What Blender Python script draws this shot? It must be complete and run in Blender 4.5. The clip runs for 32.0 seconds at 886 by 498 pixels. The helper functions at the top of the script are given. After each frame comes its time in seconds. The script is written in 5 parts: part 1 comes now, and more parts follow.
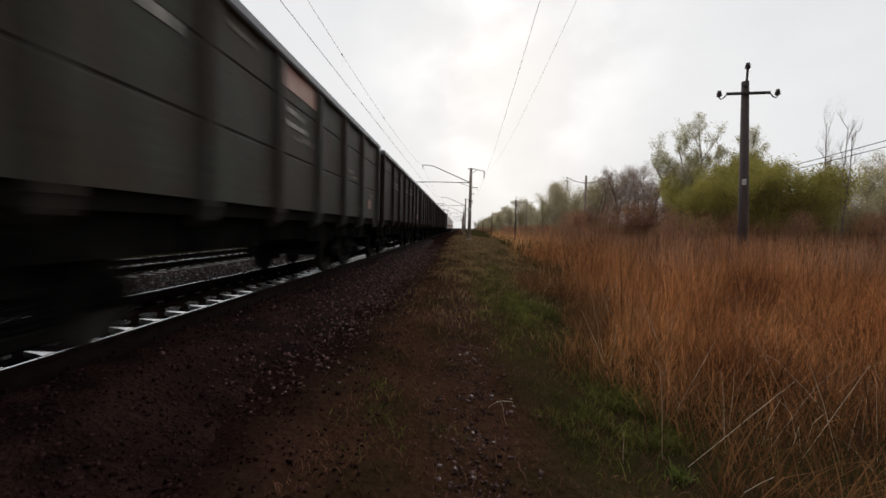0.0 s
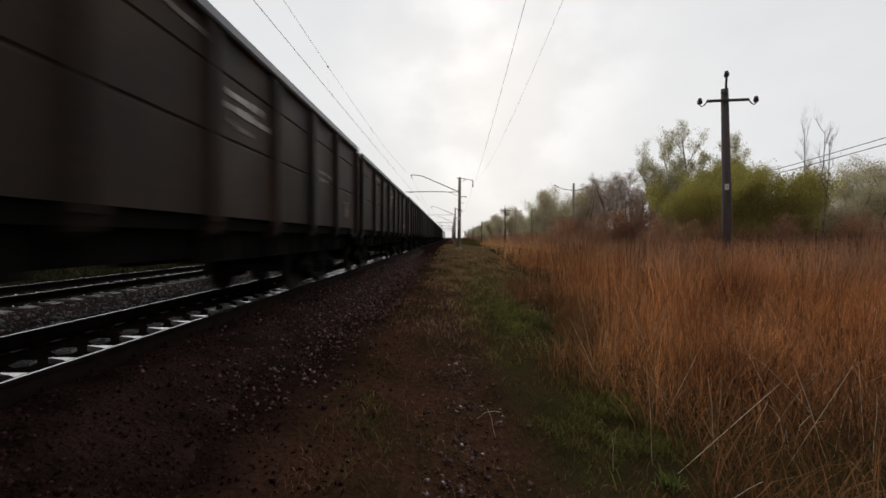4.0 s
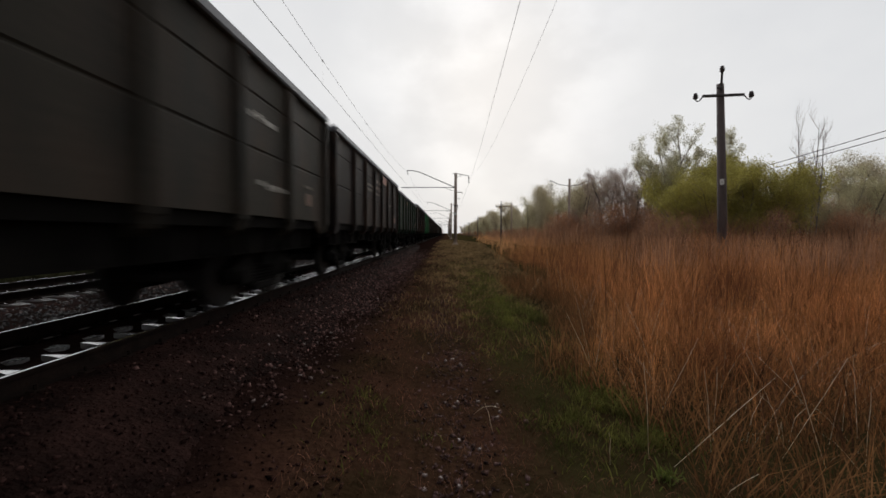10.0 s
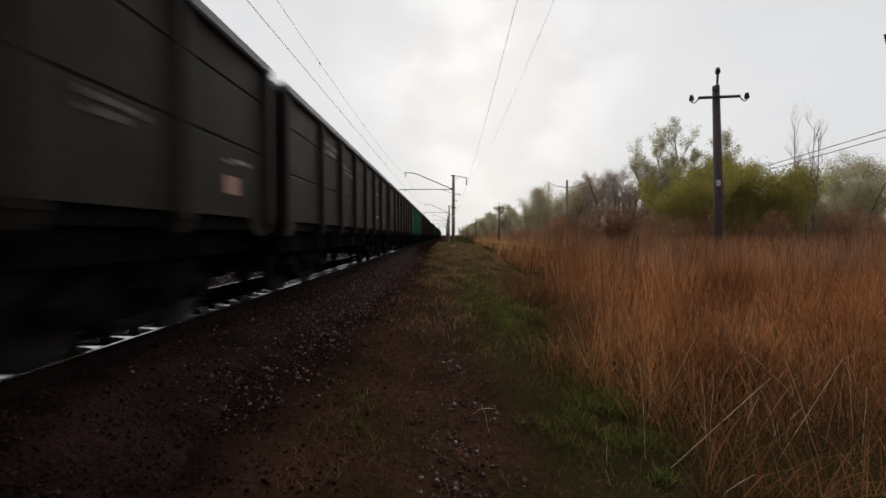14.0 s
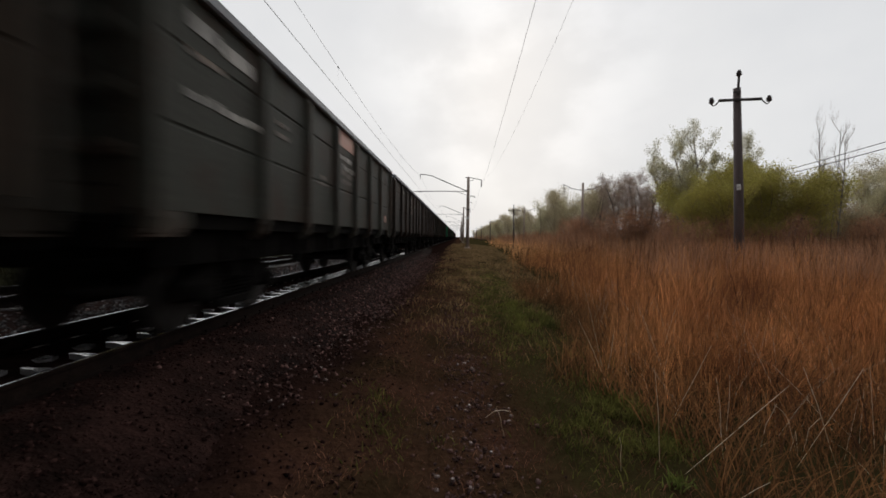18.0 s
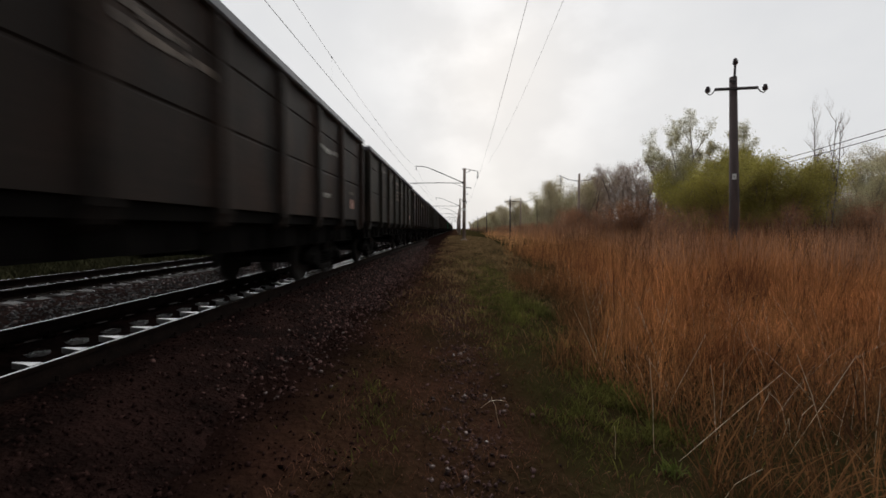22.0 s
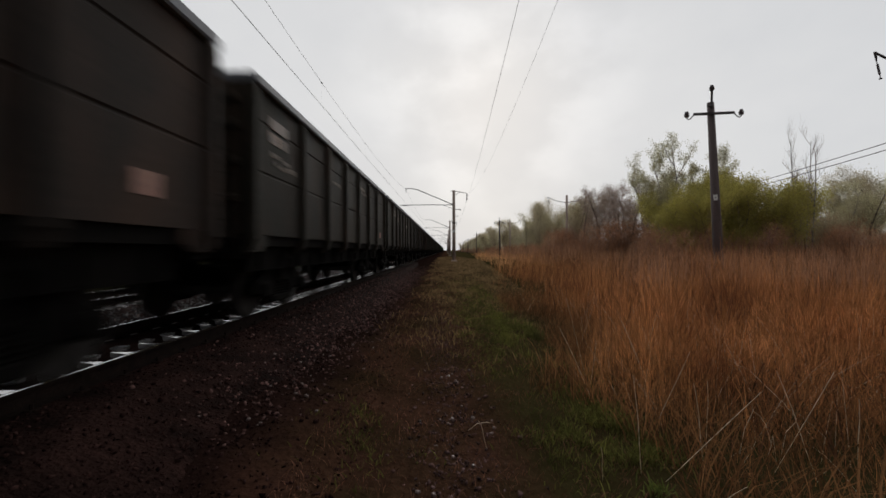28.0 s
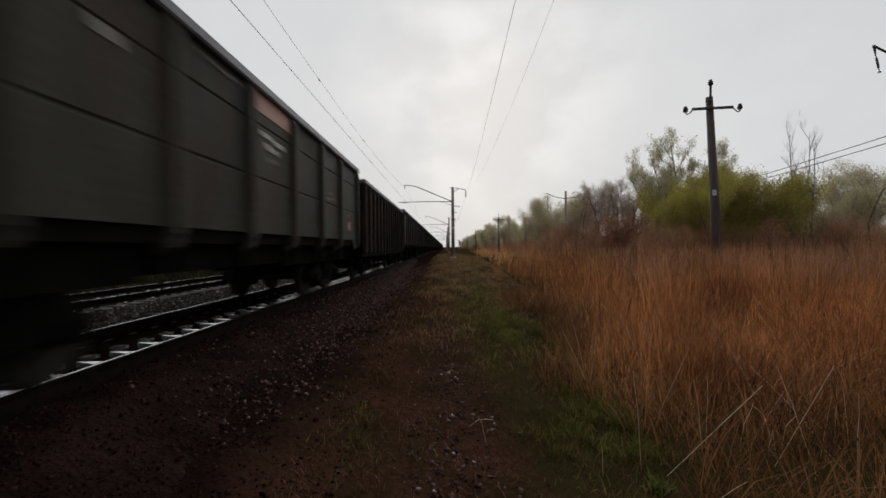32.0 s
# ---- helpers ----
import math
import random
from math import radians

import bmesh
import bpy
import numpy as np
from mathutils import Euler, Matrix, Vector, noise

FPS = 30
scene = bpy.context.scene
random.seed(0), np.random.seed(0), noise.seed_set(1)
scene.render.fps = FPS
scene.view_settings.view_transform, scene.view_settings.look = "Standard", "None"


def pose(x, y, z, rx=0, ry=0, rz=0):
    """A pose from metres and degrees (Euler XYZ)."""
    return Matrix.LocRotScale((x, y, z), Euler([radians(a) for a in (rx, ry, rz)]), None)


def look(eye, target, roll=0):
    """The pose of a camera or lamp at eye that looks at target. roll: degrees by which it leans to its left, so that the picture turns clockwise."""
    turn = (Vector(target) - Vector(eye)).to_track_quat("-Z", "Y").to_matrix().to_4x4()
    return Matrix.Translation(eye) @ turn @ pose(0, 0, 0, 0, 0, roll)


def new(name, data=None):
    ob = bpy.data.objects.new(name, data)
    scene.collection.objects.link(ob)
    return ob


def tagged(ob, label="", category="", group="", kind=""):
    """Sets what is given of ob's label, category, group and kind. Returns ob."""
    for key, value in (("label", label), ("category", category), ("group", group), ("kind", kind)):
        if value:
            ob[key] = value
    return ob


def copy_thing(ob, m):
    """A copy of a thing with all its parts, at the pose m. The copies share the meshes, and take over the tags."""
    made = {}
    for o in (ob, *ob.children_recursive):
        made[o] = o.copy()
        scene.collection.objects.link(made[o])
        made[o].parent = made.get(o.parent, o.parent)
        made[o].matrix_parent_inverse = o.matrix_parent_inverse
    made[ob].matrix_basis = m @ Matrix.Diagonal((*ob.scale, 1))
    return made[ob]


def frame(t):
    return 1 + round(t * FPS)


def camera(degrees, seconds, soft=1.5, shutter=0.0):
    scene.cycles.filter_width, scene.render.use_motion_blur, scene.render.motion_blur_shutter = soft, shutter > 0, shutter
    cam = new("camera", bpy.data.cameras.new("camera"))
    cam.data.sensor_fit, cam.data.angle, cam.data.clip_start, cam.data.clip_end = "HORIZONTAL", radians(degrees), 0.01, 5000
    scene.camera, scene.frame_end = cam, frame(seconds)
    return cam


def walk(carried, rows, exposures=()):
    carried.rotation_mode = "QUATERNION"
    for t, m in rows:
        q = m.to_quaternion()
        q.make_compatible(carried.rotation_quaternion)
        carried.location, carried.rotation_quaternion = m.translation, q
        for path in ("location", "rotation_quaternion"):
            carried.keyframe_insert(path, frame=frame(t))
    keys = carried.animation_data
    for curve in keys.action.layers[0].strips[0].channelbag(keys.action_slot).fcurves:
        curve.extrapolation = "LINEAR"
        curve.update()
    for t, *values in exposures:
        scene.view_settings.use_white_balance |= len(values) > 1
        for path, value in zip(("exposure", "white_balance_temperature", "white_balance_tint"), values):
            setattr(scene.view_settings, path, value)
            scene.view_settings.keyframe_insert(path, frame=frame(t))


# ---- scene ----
cam = camera(94.0, 32.0, soft=1.6, shutter=0.9)
PATH = [
    (0.0, -0.041, -0.046, 1.609, 87.065, -1.474, 2.426),
    (0.5, -0.029, -0.029, 1.598, 87.230, -0.986, 2.079),
    (1.0, -0.021, -0.025, 1.600, 87.285, -0.391, 1.820),
    (1.5, -0.005, -0.007, 1.598, 87.611, -0.325, 1.386),
    (2.0, 0.003, -0.009, 1.601, 87.774, -0.238, 1.216),
    (2.5, 0.013, -0.012, 1.600, 88.497, -0.371, 1.020),
    (3.0, -0.004, -0.026, 1.604, 88.529, -0.490, 1.176),
    (3.5, 0.004, -0.017, 1.606, 88.371, -0.534, 0.990),
    (5.5, 0.008, -0.020, 1.610, 88.518, 0.129, 1.606),
    (6.0, 0.013, -0.002, 1.602, 88.064, 0.091, 1.288),
    (6.5, 0.013, 0.025, 1.594, 87.545, 0.113, 1.031),
    (7.0, -0.011, -0.002, 1.615, 87.555, -0.183, 1.399),
    (7.5, -0.013, 0.000, 1.606, 87.470, -0.268, 1.354),
    (8.0, 0.001, 0.007, 1.604, 87.453, -0.034, 1.172),
    (8.5, 0.017, 0.007, 1.601, 87.795, 0.132, 0.725),
    (9.0, 0.013, 0.007, 1.600, 87.812, -0.360, 0.772),
    (9.5, 0.017, 0.003, 1.604, 88.014, -0.282, 0.407),
    (10.0, 0.000, 0.000, 1.600, 87.810, -0.300, 0.540),
    (10.5, 0.002, 0.001, 1.606, 87.769, -0.019, 0.508),
    (11.0, 0.005, 0.004, 1.601, 87.800, -0.001, 0.374),
    (11.5, 0.015, 0.001, 1.598, 88.072, 0.126, 0.584),
    (12.0, 0.020, -0.005, 1.601, 88.501, 0.161, 0.582),
    (12.5, 0.015, -0.004, 1.605, 88.232, 0.085, 0.465),
    (13.0, 0.010, -0.006, 1.603, 87.999, -0.095, 0.475),
    (13.5, 0.013, 0.011, 1.597, 87.825, -0.202, 0.144),
    (14.0, 0.016, -0.001, 1.601, 88.079, -0.089, 0.278),
    (14.5, 0.008, -0.014, 1.606, 88.136, -0.016, 0.465),
    (16.5, 0.022, -0.013, 1.598, 88.207, -0.073, 0.842),
    (17.0, 0.010, -0.019, 1.605, 87.828, 0.031, 1.038),
    (17.5, 0.000, -0.019, 1.601, 87.932, -0.486, 0.973),
    (18.0, -0.009, -0.071, 1.621, 88.288, -0.634, 2.224),
    (18.5, -0.006, -0.083, 1.628, 88.302, 0.116, 2.518),
    (19.0, 0.002, -0.051, 1.611, 88.952, -0.207, 1.854),
    (19.5, 0.011, -0.059, 1.628, 88.707, 0.029, 2.374),
    (20.0, 0.002, -0.006, 1.602, 87.720, -0.635, 1.107),
    (20.5, 0.001, -0.015, 1.608, 87.472, -0.398, 0.937),
    (21.0, 0.012, -0.030, 1.595, 87.127, -0.757, 1.224),
    (21.5, 0.023, -0.023, 1.597, 86.990, -0.407, 0.976),
    (22.0, 0.012, -0.043, 1.607, 87.181, -0.246, 1.762),
    (22.5, 0.019, -0.046, 1.605, 87.335, -0.059, 1.916),
    (23.0, 0.022, -0.044, 1.611, 87.044, -0.234, 1.565),
    (23.5, 0.019, -0.065, 1.621, 87.391, 0.070, 1.940),
    (24.0, 0.017, -0.057, 1.612, 87.506, 0.449, 1.554),
    (24.5, 0.025, -0.043, 1.614, 87.550, 0.773, 0.786),
    (25.0, 0.037, -0.036, 1.601, 88.011, 0.480, 0.379),
    (25.5, 0.038, -0.031, 1.595, 88.330, -0.037, 0.528),
    (27.5, 0.048, -0.047, 1.597, 89.754, 0.011, 0.111),
    (28.0, 0.053, -0.074, 1.604, 90.166, 0.133, 0.412),
    (28.5, 0.054, -0.056, 1.596, 89.827, -0.020, 0.236),
    (29.0, 0.050, -0.079, 1.610, 89.756, 0.509, 0.835),
    (29.5, 0.061, -0.063, 1.606, 89.870, 0.880, 0.610),
    (30.0, 0.032, -0.083, 1.613, 89.626, 0.842, 1.148),
    (30.5, 0.022, -0.082, 1.621, 89.198, 1.117, 1.368),
    (31.0, 0.047, -0.094, 1.622, 89.674, 1.478, 1.411),
    (31.5, 0.053, -0.061, 1.595, 89.796, 1.041, 0.669),
    (32.0, 0.056, -0.062, 1.606, 89.722, 0.532, 0.304),
]
walk(cam, [(t, pose(*p)) for t, *p in PATH], [(0, 0.14), (3, 0.10), (9, 0.05), (25, 0.02), (28, -0.10), (32, -0.13)])

# ---------------------------------------------------------------- world and sun
SUN_EL, SUN_AZ = radians(22), radians(6)          # high haze, ahead of the train
world = bpy.data.worlds.new("overcast_sky")
scene.world = world
world.use_nodes = True
wn, wl = world.node_tree.nodes, world.node_tree.links
wn.clear()
w_out = wn.new("ShaderNodeOutputWorld")
w_bg = wn.new("ShaderNodeBackground")
w_co = wn.new("ShaderNodeTexCoord")
w_map = wn.new("ShaderNodeMapping")
w_map.inputs["Scale"].default_value = (1.0, 1.0, 1.5)
w_map.inputs["Location"].default_value = (0.35, 0.1, 0.2)
w_no = wn.new("ShaderNodeTexNoise")
w_no.inputs["Scale"].default_value = 2.4
w_no.inputs["Detail"].default_value = 5.0
w_no.inputs["Roughness"].default_value = 0.52
w_ramp = wn.new("ShaderNodeValToRGB")
w_ramp.color_ramp.elements[0].position, w_ramp.color_ramp.elements[0].color = 0.38, (0.70, 0.71, 0.73, 1)
w_ramp.color_ramp.elements[1].position, w_ramp.color_ramp.elements[1].color = 0.62, (0.765, 0.77, 0.78, 1)
w_sky = wn.new("ShaderNodeTexSky")
w_sky.sky_type, w_sky.sun_disc = "NISHITA", False
w_sky.sun_elevation, w_sky.sun_rotation = SUN_EL, SUN_AZ
w_sky.air_density, w_sky.dust_density = 1.0, 3.0
w_gain = wn.new("ShaderNodeVectorMath")
w_gain.operation = "SCALE"
w_gain.inputs["Scale"].default_value = 0.08
w_mix = wn.new("ShaderNodeMix")
w_mix.data_type = "RGBA"
w_mix.inputs[0].default_value = 0.96
wl.new(w_co.outputs["Generated"], w_map.inputs["Vector"])
wl.new(w_map.outputs["Vector"], w_no.inputs["Vector"])
wl.new(w_no.outputs["Fac"], w_ramp.inputs["Fac"])
wl.new(w_sky.outputs["Color"], w_gain.inputs[0])
wl.new(w_gain.outputs["Vector"], w_mix.inputs[6])
wl.new(w_ramp.outputs["Color"], w_mix.inputs[7])
# the cloud is thin and bright round the sun and heavy on the other side of the sky
w_dot = wn.new("ShaderNodeVectorMath")
w_dot.operation = "DOT_PRODUCT"
w_dot.inputs[1].default_value = (math.sin(SUN_AZ) * math.cos(SUN_EL), math.cos(SUN_AZ) * math.cos(SUN_EL), math.sin(SUN_EL))
w_thick = wn.new("ShaderNodeMapRange")
w_thick.interpolation_type = "SMOOTHSTEP"
w_thick.inputs["From Min"].default_value, w_thick.inputs["From Max"].default_value = -0.3, 0.62
w_thick.inputs["To Min"].default_value, w_thick.inputs["To Max"].default_value = 0.36, 1.0
w_fall = wn.new("ShaderNodeVectorMath")
w_fall.operation = "SCALE"
wl.new(w_co.outputs["Generated"], w_dot.inputs[0])
wl.new(w_dot.outputs["Value"], w_thick.inputs["Value"])
wl.new(w_mix.outputs[2], w_fall.inputs[0])
# torn bright gaps in the cloud near the sun
w_gap = wn.new("ShaderNodeTexNoise")
w_gap.inputs["Scale"].default_value, w_gap.inputs["Detail"].default_value = 5.0, 4.0
w_gap.inputs["Roughness"].default_value = 0.5
w_tear = wn.new("ShaderNodeMapRange")
w_tear.interpolation_type = "SMOOTHSTEP"
w_tear.inputs["From Min"].default_value, w_tear.inputs["From Max"].default_value = 0.40, 0.68
w_near = wn.new("ShaderNodeMapRange")
w_near.interpolation_type = "SMOOTHSTEP"
w_near.inputs["From Min"].default_value, w_near.inputs["From Max"].default_value = 0.93, 0.995
w_near.inputs["To Max"].default_value = 0.15
w_add = wn.new("ShaderNodeMath")
w_add.operation = "MULTIPLY_ADD"
wl.new(w_map.outputs["Vector"], w_gap.inputs["Vector"])
wl.new(w_gap.outputs["Fac"], w_tear.inputs["Value"])
wl.new(w_dot.outputs["Value"], w_near.inputs["Value"])
wl.new(w_tear.outputs["Result"], w_add.inputs[0])
wl.new(w_near.outputs["Result"], w_add.inputs[1])
wl.new(w_thick.outputs["Result"], w_add.inputs[2])
wl.new(w_add.outputs["Value"], w_fall.inputs["Scale"])
wl.new(w_fall.outputs["Vector"], w_bg.inputs["Color"])
w_bg.inputs["Strength"].default_value = 1.0
wl.new(w_bg.outputs["Background"], w_out.inputs["Surface"])

sun_data = bpy.data.lights.new("sun", "SUN")
sun_data.energy, sun_data.angle, sun_data.color = 0.75, radians(25), (1.0, 0.97, 0.92)
sun = new("sun", sun_data)
sun.matrix_basis = look((0, 0, 60), (-60 * math.sin(SUN_AZ), -60 * math.cos(SUN_AZ), 60 - 60 * math.tan(SUN_EL)))


# ---------------------------------------------------------------- materials


def mat(name, col, col2=None, rough=0.8, metal=0.0, scale=1.5, fine=30.0, bump=0.25, rand=0.0, island=0.0, stretch=(1, 1, 1), depth=0.01, spec=0.5, trans=0.0, rust=None):
    """Two-scale procedural surface: large stains between col and col2, fine grain as value change and relief."""
    m = bpy.data.materials.new(name)
    m.use_nodes = True
    n, l = m.node_tree.nodes, m.node_tree.links
    bsdf = n["Principled BSDF"]
    col2 = col2 or tuple(c * 0.6 for c in col)
    co = n.new("ShaderNodeTexCoord")
    mp = n.new("ShaderNodeMapping")
    mp.inputs["Scale"].default_value = stretch
    l.new(co.outputs["Object"], mp.inputs["Vector"])
    info = n.new("ShaderNodeObjectInfo")
    off = n.new("ShaderNodeVectorMath")
    off.operation = "MULTIPLY_ADD"
    l.new(info.outputs["Random"], off.inputs[0])
    off.inputs[1].default_value = (37.0, 53.0, 29.0) if rand else (0, 0, 0)
    l.new(mp.outputs["Vector"], off.inputs[2])
    big = n.new("ShaderNodeTexNoise")
    big.inputs["Scale"].default_value, big.inputs["Detail"].default_value = scale, 6.0
    small = n.new("ShaderNodeTexNoise")
    small.inputs["Scale"].default_value, small.inputs["Detail"].default_value = fine, 4.0
    l.new(off.outputs["Vector"], big.inputs["Vector"])
    l.new(co.outputs["Object"], small.inputs["Vector"])
    ramp = n.new("ShaderNodeValToRGB")
    ramp.color_ramp.elements[0].position, ramp.color_ramp.elements[0].color = 0.36, (*col2, 1)
    ramp.color_ramp.elements[1].position, ramp.color_ramp.elements[1].color = 0.64, (*col, 1)
    l.new(big.outputs["Fac"], ramp.inputs["Fac"])
    val = n.new("ShaderNodeMapRange")
    val.inputs["From Min"].default_value, val.inputs["From Max"].default_value = 0.25, 0.75
    val.inputs["To Min"].default_value, val.inputs["To Max"].default_value = 0.72, 1.25
    l.new(small.outputs["Fac"], val.inputs["Value"])
    last = val.outputs["Result"]
    for amount, node, socket in ((rand, info, "Random"), (island, "geo", "Random Per Island")):
        if amount:
            src = n.new("ShaderNodeNewGeometry") if node == "geo" else node
            r = n.new("ShaderNodeMapRange")
            r.inputs["To Min"].default_value, r.inputs["To Max"].default_value = 1 - amount, 1 + amount
            l.new(src.outputs[socket], r.inputs["Value"])
            mul = n.new("ShaderNodeMath")
            mul.operation = "MULTIPLY"
            l.new(last, mul.inputs[0])
            l.new(r.outputs["Result"], mul.inputs[1])
            last = mul.outputs["Value"]
    base = ramp.outputs["Color"]
    if rust:
        patch = n.new("ShaderNodeTexNoise")
        patch.inputs["Scale"].default_value, patch.inputs["Detail"].default_value = 1.5, 9.0
        patch.inputs["Roughness"].default_value = 0.68
        l.new(off.outputs["Vector"], patch.inputs["Vector"])
        edge = n.new("ShaderNodeMapRange")
        edge.inputs["From Min"].default_value, edge.inputs["From Max"].default_value = 0.47, 0.6
        edge.inputs["To Max"].default_value = 0.85
        l.new(patch.outputs["Fac"], edge.inputs["Value"])
        blend = n.new("ShaderNodeMix")
        blend.data_type = "RGBA"
        l.new(edge.outputs["Result"], blend.inputs[0])
        l.new(base, blend.inputs[6])
        blend.inputs[7].default_value = (*rust, 1)
        base = blend.outputs[2]
    tint = n.new("ShaderNodeVectorMath")
    tint.operation = "SCALE"
    l.new(base, tint.inputs[0])
    l.new(last, tint.inputs["Scale"])
    l.new(tint.outputs["Vector"], bsdf.inputs["Base Color"])
    rr = n.new("ShaderNodeMapRange")
    rr.inputs["To Min"].default_value, rr.inputs["To Max"].default_value = max(0.04, rough * 0.75), min(1.0, rough * 1.2)
    l.new(big.outputs["Fac"], rr.inputs["Value"])
    l.new(rr.outputs["Result"], bsdf.inputs["Roughness"])
    bsdf.inputs["Metallic"].default_value = metal
    bsdf.inputs["Specular IOR Level"].default_value = spec
    if bump:
        b = n.new("ShaderNodeBump")
        b.inputs["Strength"].default_value, b.inputs["Distance"].default_value = bump, depth
        l.new(small.outputs["Fac"], b.inputs["Height"])
        l.new(b.outputs["Normal"], bsdf.inputs["Normal"])
    if trans:
        out = n["Material Output"]
        tr = n.new("ShaderNodeBsdfTranslucent")
        l.new(tint.outputs["Vector"], tr.inputs["Color"])
        mx = n.new("ShaderNodeMixShader")
        mx.inputs["Fac"].default_value = trans
        l.new(bsdf.outputs["BSDF"], mx.inputs[1])
        l.new(tr.outputs["BSDF"], mx.inputs[2])
        l.new(mx.outputs["Shader"], out.inputs["Surface"])
    return m


STREAK = (1.0, 1.0, 0.4)
PAINT = {
    "green": mat("green_wagon_paint", (0.0230, 0.1518, 0.0506), (0.0202, 0.0874, 0.0368), 0.6, scale=1.3, fine=14, bump=0.1, rand=0.12, stretch=STREAK, spec=0.12, rust=(0.0386, 0.0690, 0.0313)),
    "sooty": mat("sooty_black_wagon_paint", (0.0270, 0.0220, 0.0190), (0.0150, 0.0125, 0.0115), 0.72, scale=1.3, fine=14, bump=0.12, rand=0.2, stretch=STREAK, spec=0.08, rust=(0.032, 0.019, 0.014)),
    "teal": mat("teal_green_wagon_paint", (0.0149, 0.1650, 0.0702), (0.0123, 0.1073, 0.0495), 0.6, scale=1.3, fine=14, bump=0.1, rand=0.1, stretch=STREAK, spec=0.12, rust=(0.0116, 0.0825, 0.0413)),
    "darkgreen": mat("dark_green_wagon_paint", (0.0119, 0.0404, 0.0222), (0.0154, 0.0195, 0.0132), 0.72, scale=1.2, fine=14, bump=0.12, rand=0.15, stretch=STREAK, spec=0.08, rust=(0.0230, 0.0173, 0.0115)),
    "brown": mat("brown_wagon_paint", (0.0293, 0.0226, 0.0193), (0.0152, 0.0119, 0.0101), 0.72, scale=1.2, fine=14, bump=0.12, rand=0.22, stretch=STREAK, spec=0.08, rust=(0.0468, 0.0285, 0.0207)),
    "rust": mat("rusty_wagon_paint", (0.0260, 0.0192, 0.0165), (0.0129, 0.0099, 0.0090), 0.72, scale=1.4, fine=16, bump=0.15, rand=0.22, stretch=STREAK, spec=0.08, rust=(0.0460, 0.0265, 0.0186)),
    "grey": mat("grey_green_wagon_paint", (0.0640, 0.0662, 0.0560), (0.0390, 0.0390, 0.0318), 0.72, scale=1.2, fine=14, bump=0.12, rand=0.2, stretch=STREAK, spec=0.08, rust=(0.0560, 0.0374, 0.0280)),
    "olive": mat("olive_wagon_paint", (0.0305, 0.0270, 0.0211), (0.0162, 0.0147, 0.0118), 0.72, scale=1.2, fine=14, bump=0.12, rand=0.22, stretch=STREAK, spec=0.08, rust=(0.0418, 0.0297, 0.0217)),
}
CHORD = mat("worn_steel_edge", (0.21, 0.22, 0.245), (0.12, 0.125, 0.14), 0.6, 0.0, scale=2, fine=20, bump=0.15, rand=0.15, spec=0.3)
# soot black of the running gear; on the sills it stands for shade
GEAR = mat("sooty_gear_and_shaded_sill", (0.011, 0.0098, 0.009), (0.006, 0.0055, 0.005), 0.9, 0.0, scale=3, fine=25, bump=0.3, rand=0.2, spec=0.02)
WHEEL = mat("wheel_steel", (0.03, 0.027, 0.025), (0.014, 0.012, 0.011), 0.7, 0.2, scale=4, fine=30, bump=0.15, spec=0.2)
MARK = {
    "pale": mat("faded_stencil_paint", (0.1404, 0.1026, 0.0729), (0.0432, 0.0302, 0.0227), 0.7, scale=4.5, fine=25, bump=0, rand=0.3),
    "ochre": mat("ochre_stencil_paint", (0.3150, 0.2025, 0.0750), (0.1050, 0.1125, 0.0450), 0.7, scale=4.5, fine=25, bump=0, rand=0.3),
    "pink": mat("faded_red_white_panel", (0.46, 0.26, 0.20), (0.32, 0.12, 0.085), 0.65, scale=1.6, fine=20, bump=0, rand=0.2),
    "white": mat("chalky_white_stencil", (0.3750, 0.3525, 0.3150), (0.1050, 0.0900, 0.0750), 0.6, scale=4.5, fine=25, bump=0, rand=0.3),
    "rusty": mat("rust_orange_stencil", (0.1296, 0.0583, 0.0268), (0.0432, 0.0207, 0.0121), 0.6, scale=4.5, fine=25, bump=0, rand=0.3),
    "faded": mat("faded_orange_strip_paint", (0.30, 0.15, 0.06), (0.14, 0.065, 0.03), 0.65, scale=2.5, fine=20, bump=0, rand=0.2),
    "shut": mat("sooty_repair_plate", (0.012, 0.014, 0.012), (0.007, 0.008, 0.007), 0.6, scale=3, fine=25, bump=0.1),
    "orange": mat("orange_panel_paint", (0.74, 0.26, 0.075), (0.58, 0.17, 0.045), 0.6, scale=1.6, fine=20, bump=0, rand=0.1),
}
RAIL_HEAD = mat("polished_wet_rail", (0.93, 0.93, 0.94), (0.82, 0.82, 0.81), 0.12, 0.95, scale=2, fine=40, bump=0)
RAIL_WEB = mat("rusted_rail", (0.018, 0.012, 0.010), (0.010, 0.007, 0.006), 0.9, 0.0, scale=6, fine=40, bump=0.3, spec=0.02)
SLEEPER = mat("wet_concrete_sleeper", (0.80, 0.79, 0.78), (0.62, 0.61, 0.60), 0.07, 0.55, scale=3, fine=40, bump=0.05, rand=0.15, spec=1.0)
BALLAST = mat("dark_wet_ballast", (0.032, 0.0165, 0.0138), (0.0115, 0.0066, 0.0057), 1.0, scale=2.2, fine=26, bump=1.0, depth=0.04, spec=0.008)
STONE = mat("crushed_stone", (0.175, 0.098, 0.087), (0.046, 0.0235, 0.0205), 0.7, scale=9, fine=60, bump=0.3, island=0.75, spec=0.03)
# pale stones whose light colour also stands for wet glints
GLINT_STONE = mat("pale_glint_stone", (0.24, 0.175, 0.16), (0.12, 0.085, 0.08), 0.5, scale=9, fine=60, bump=0.3, rand=0.3, spec=0.3)
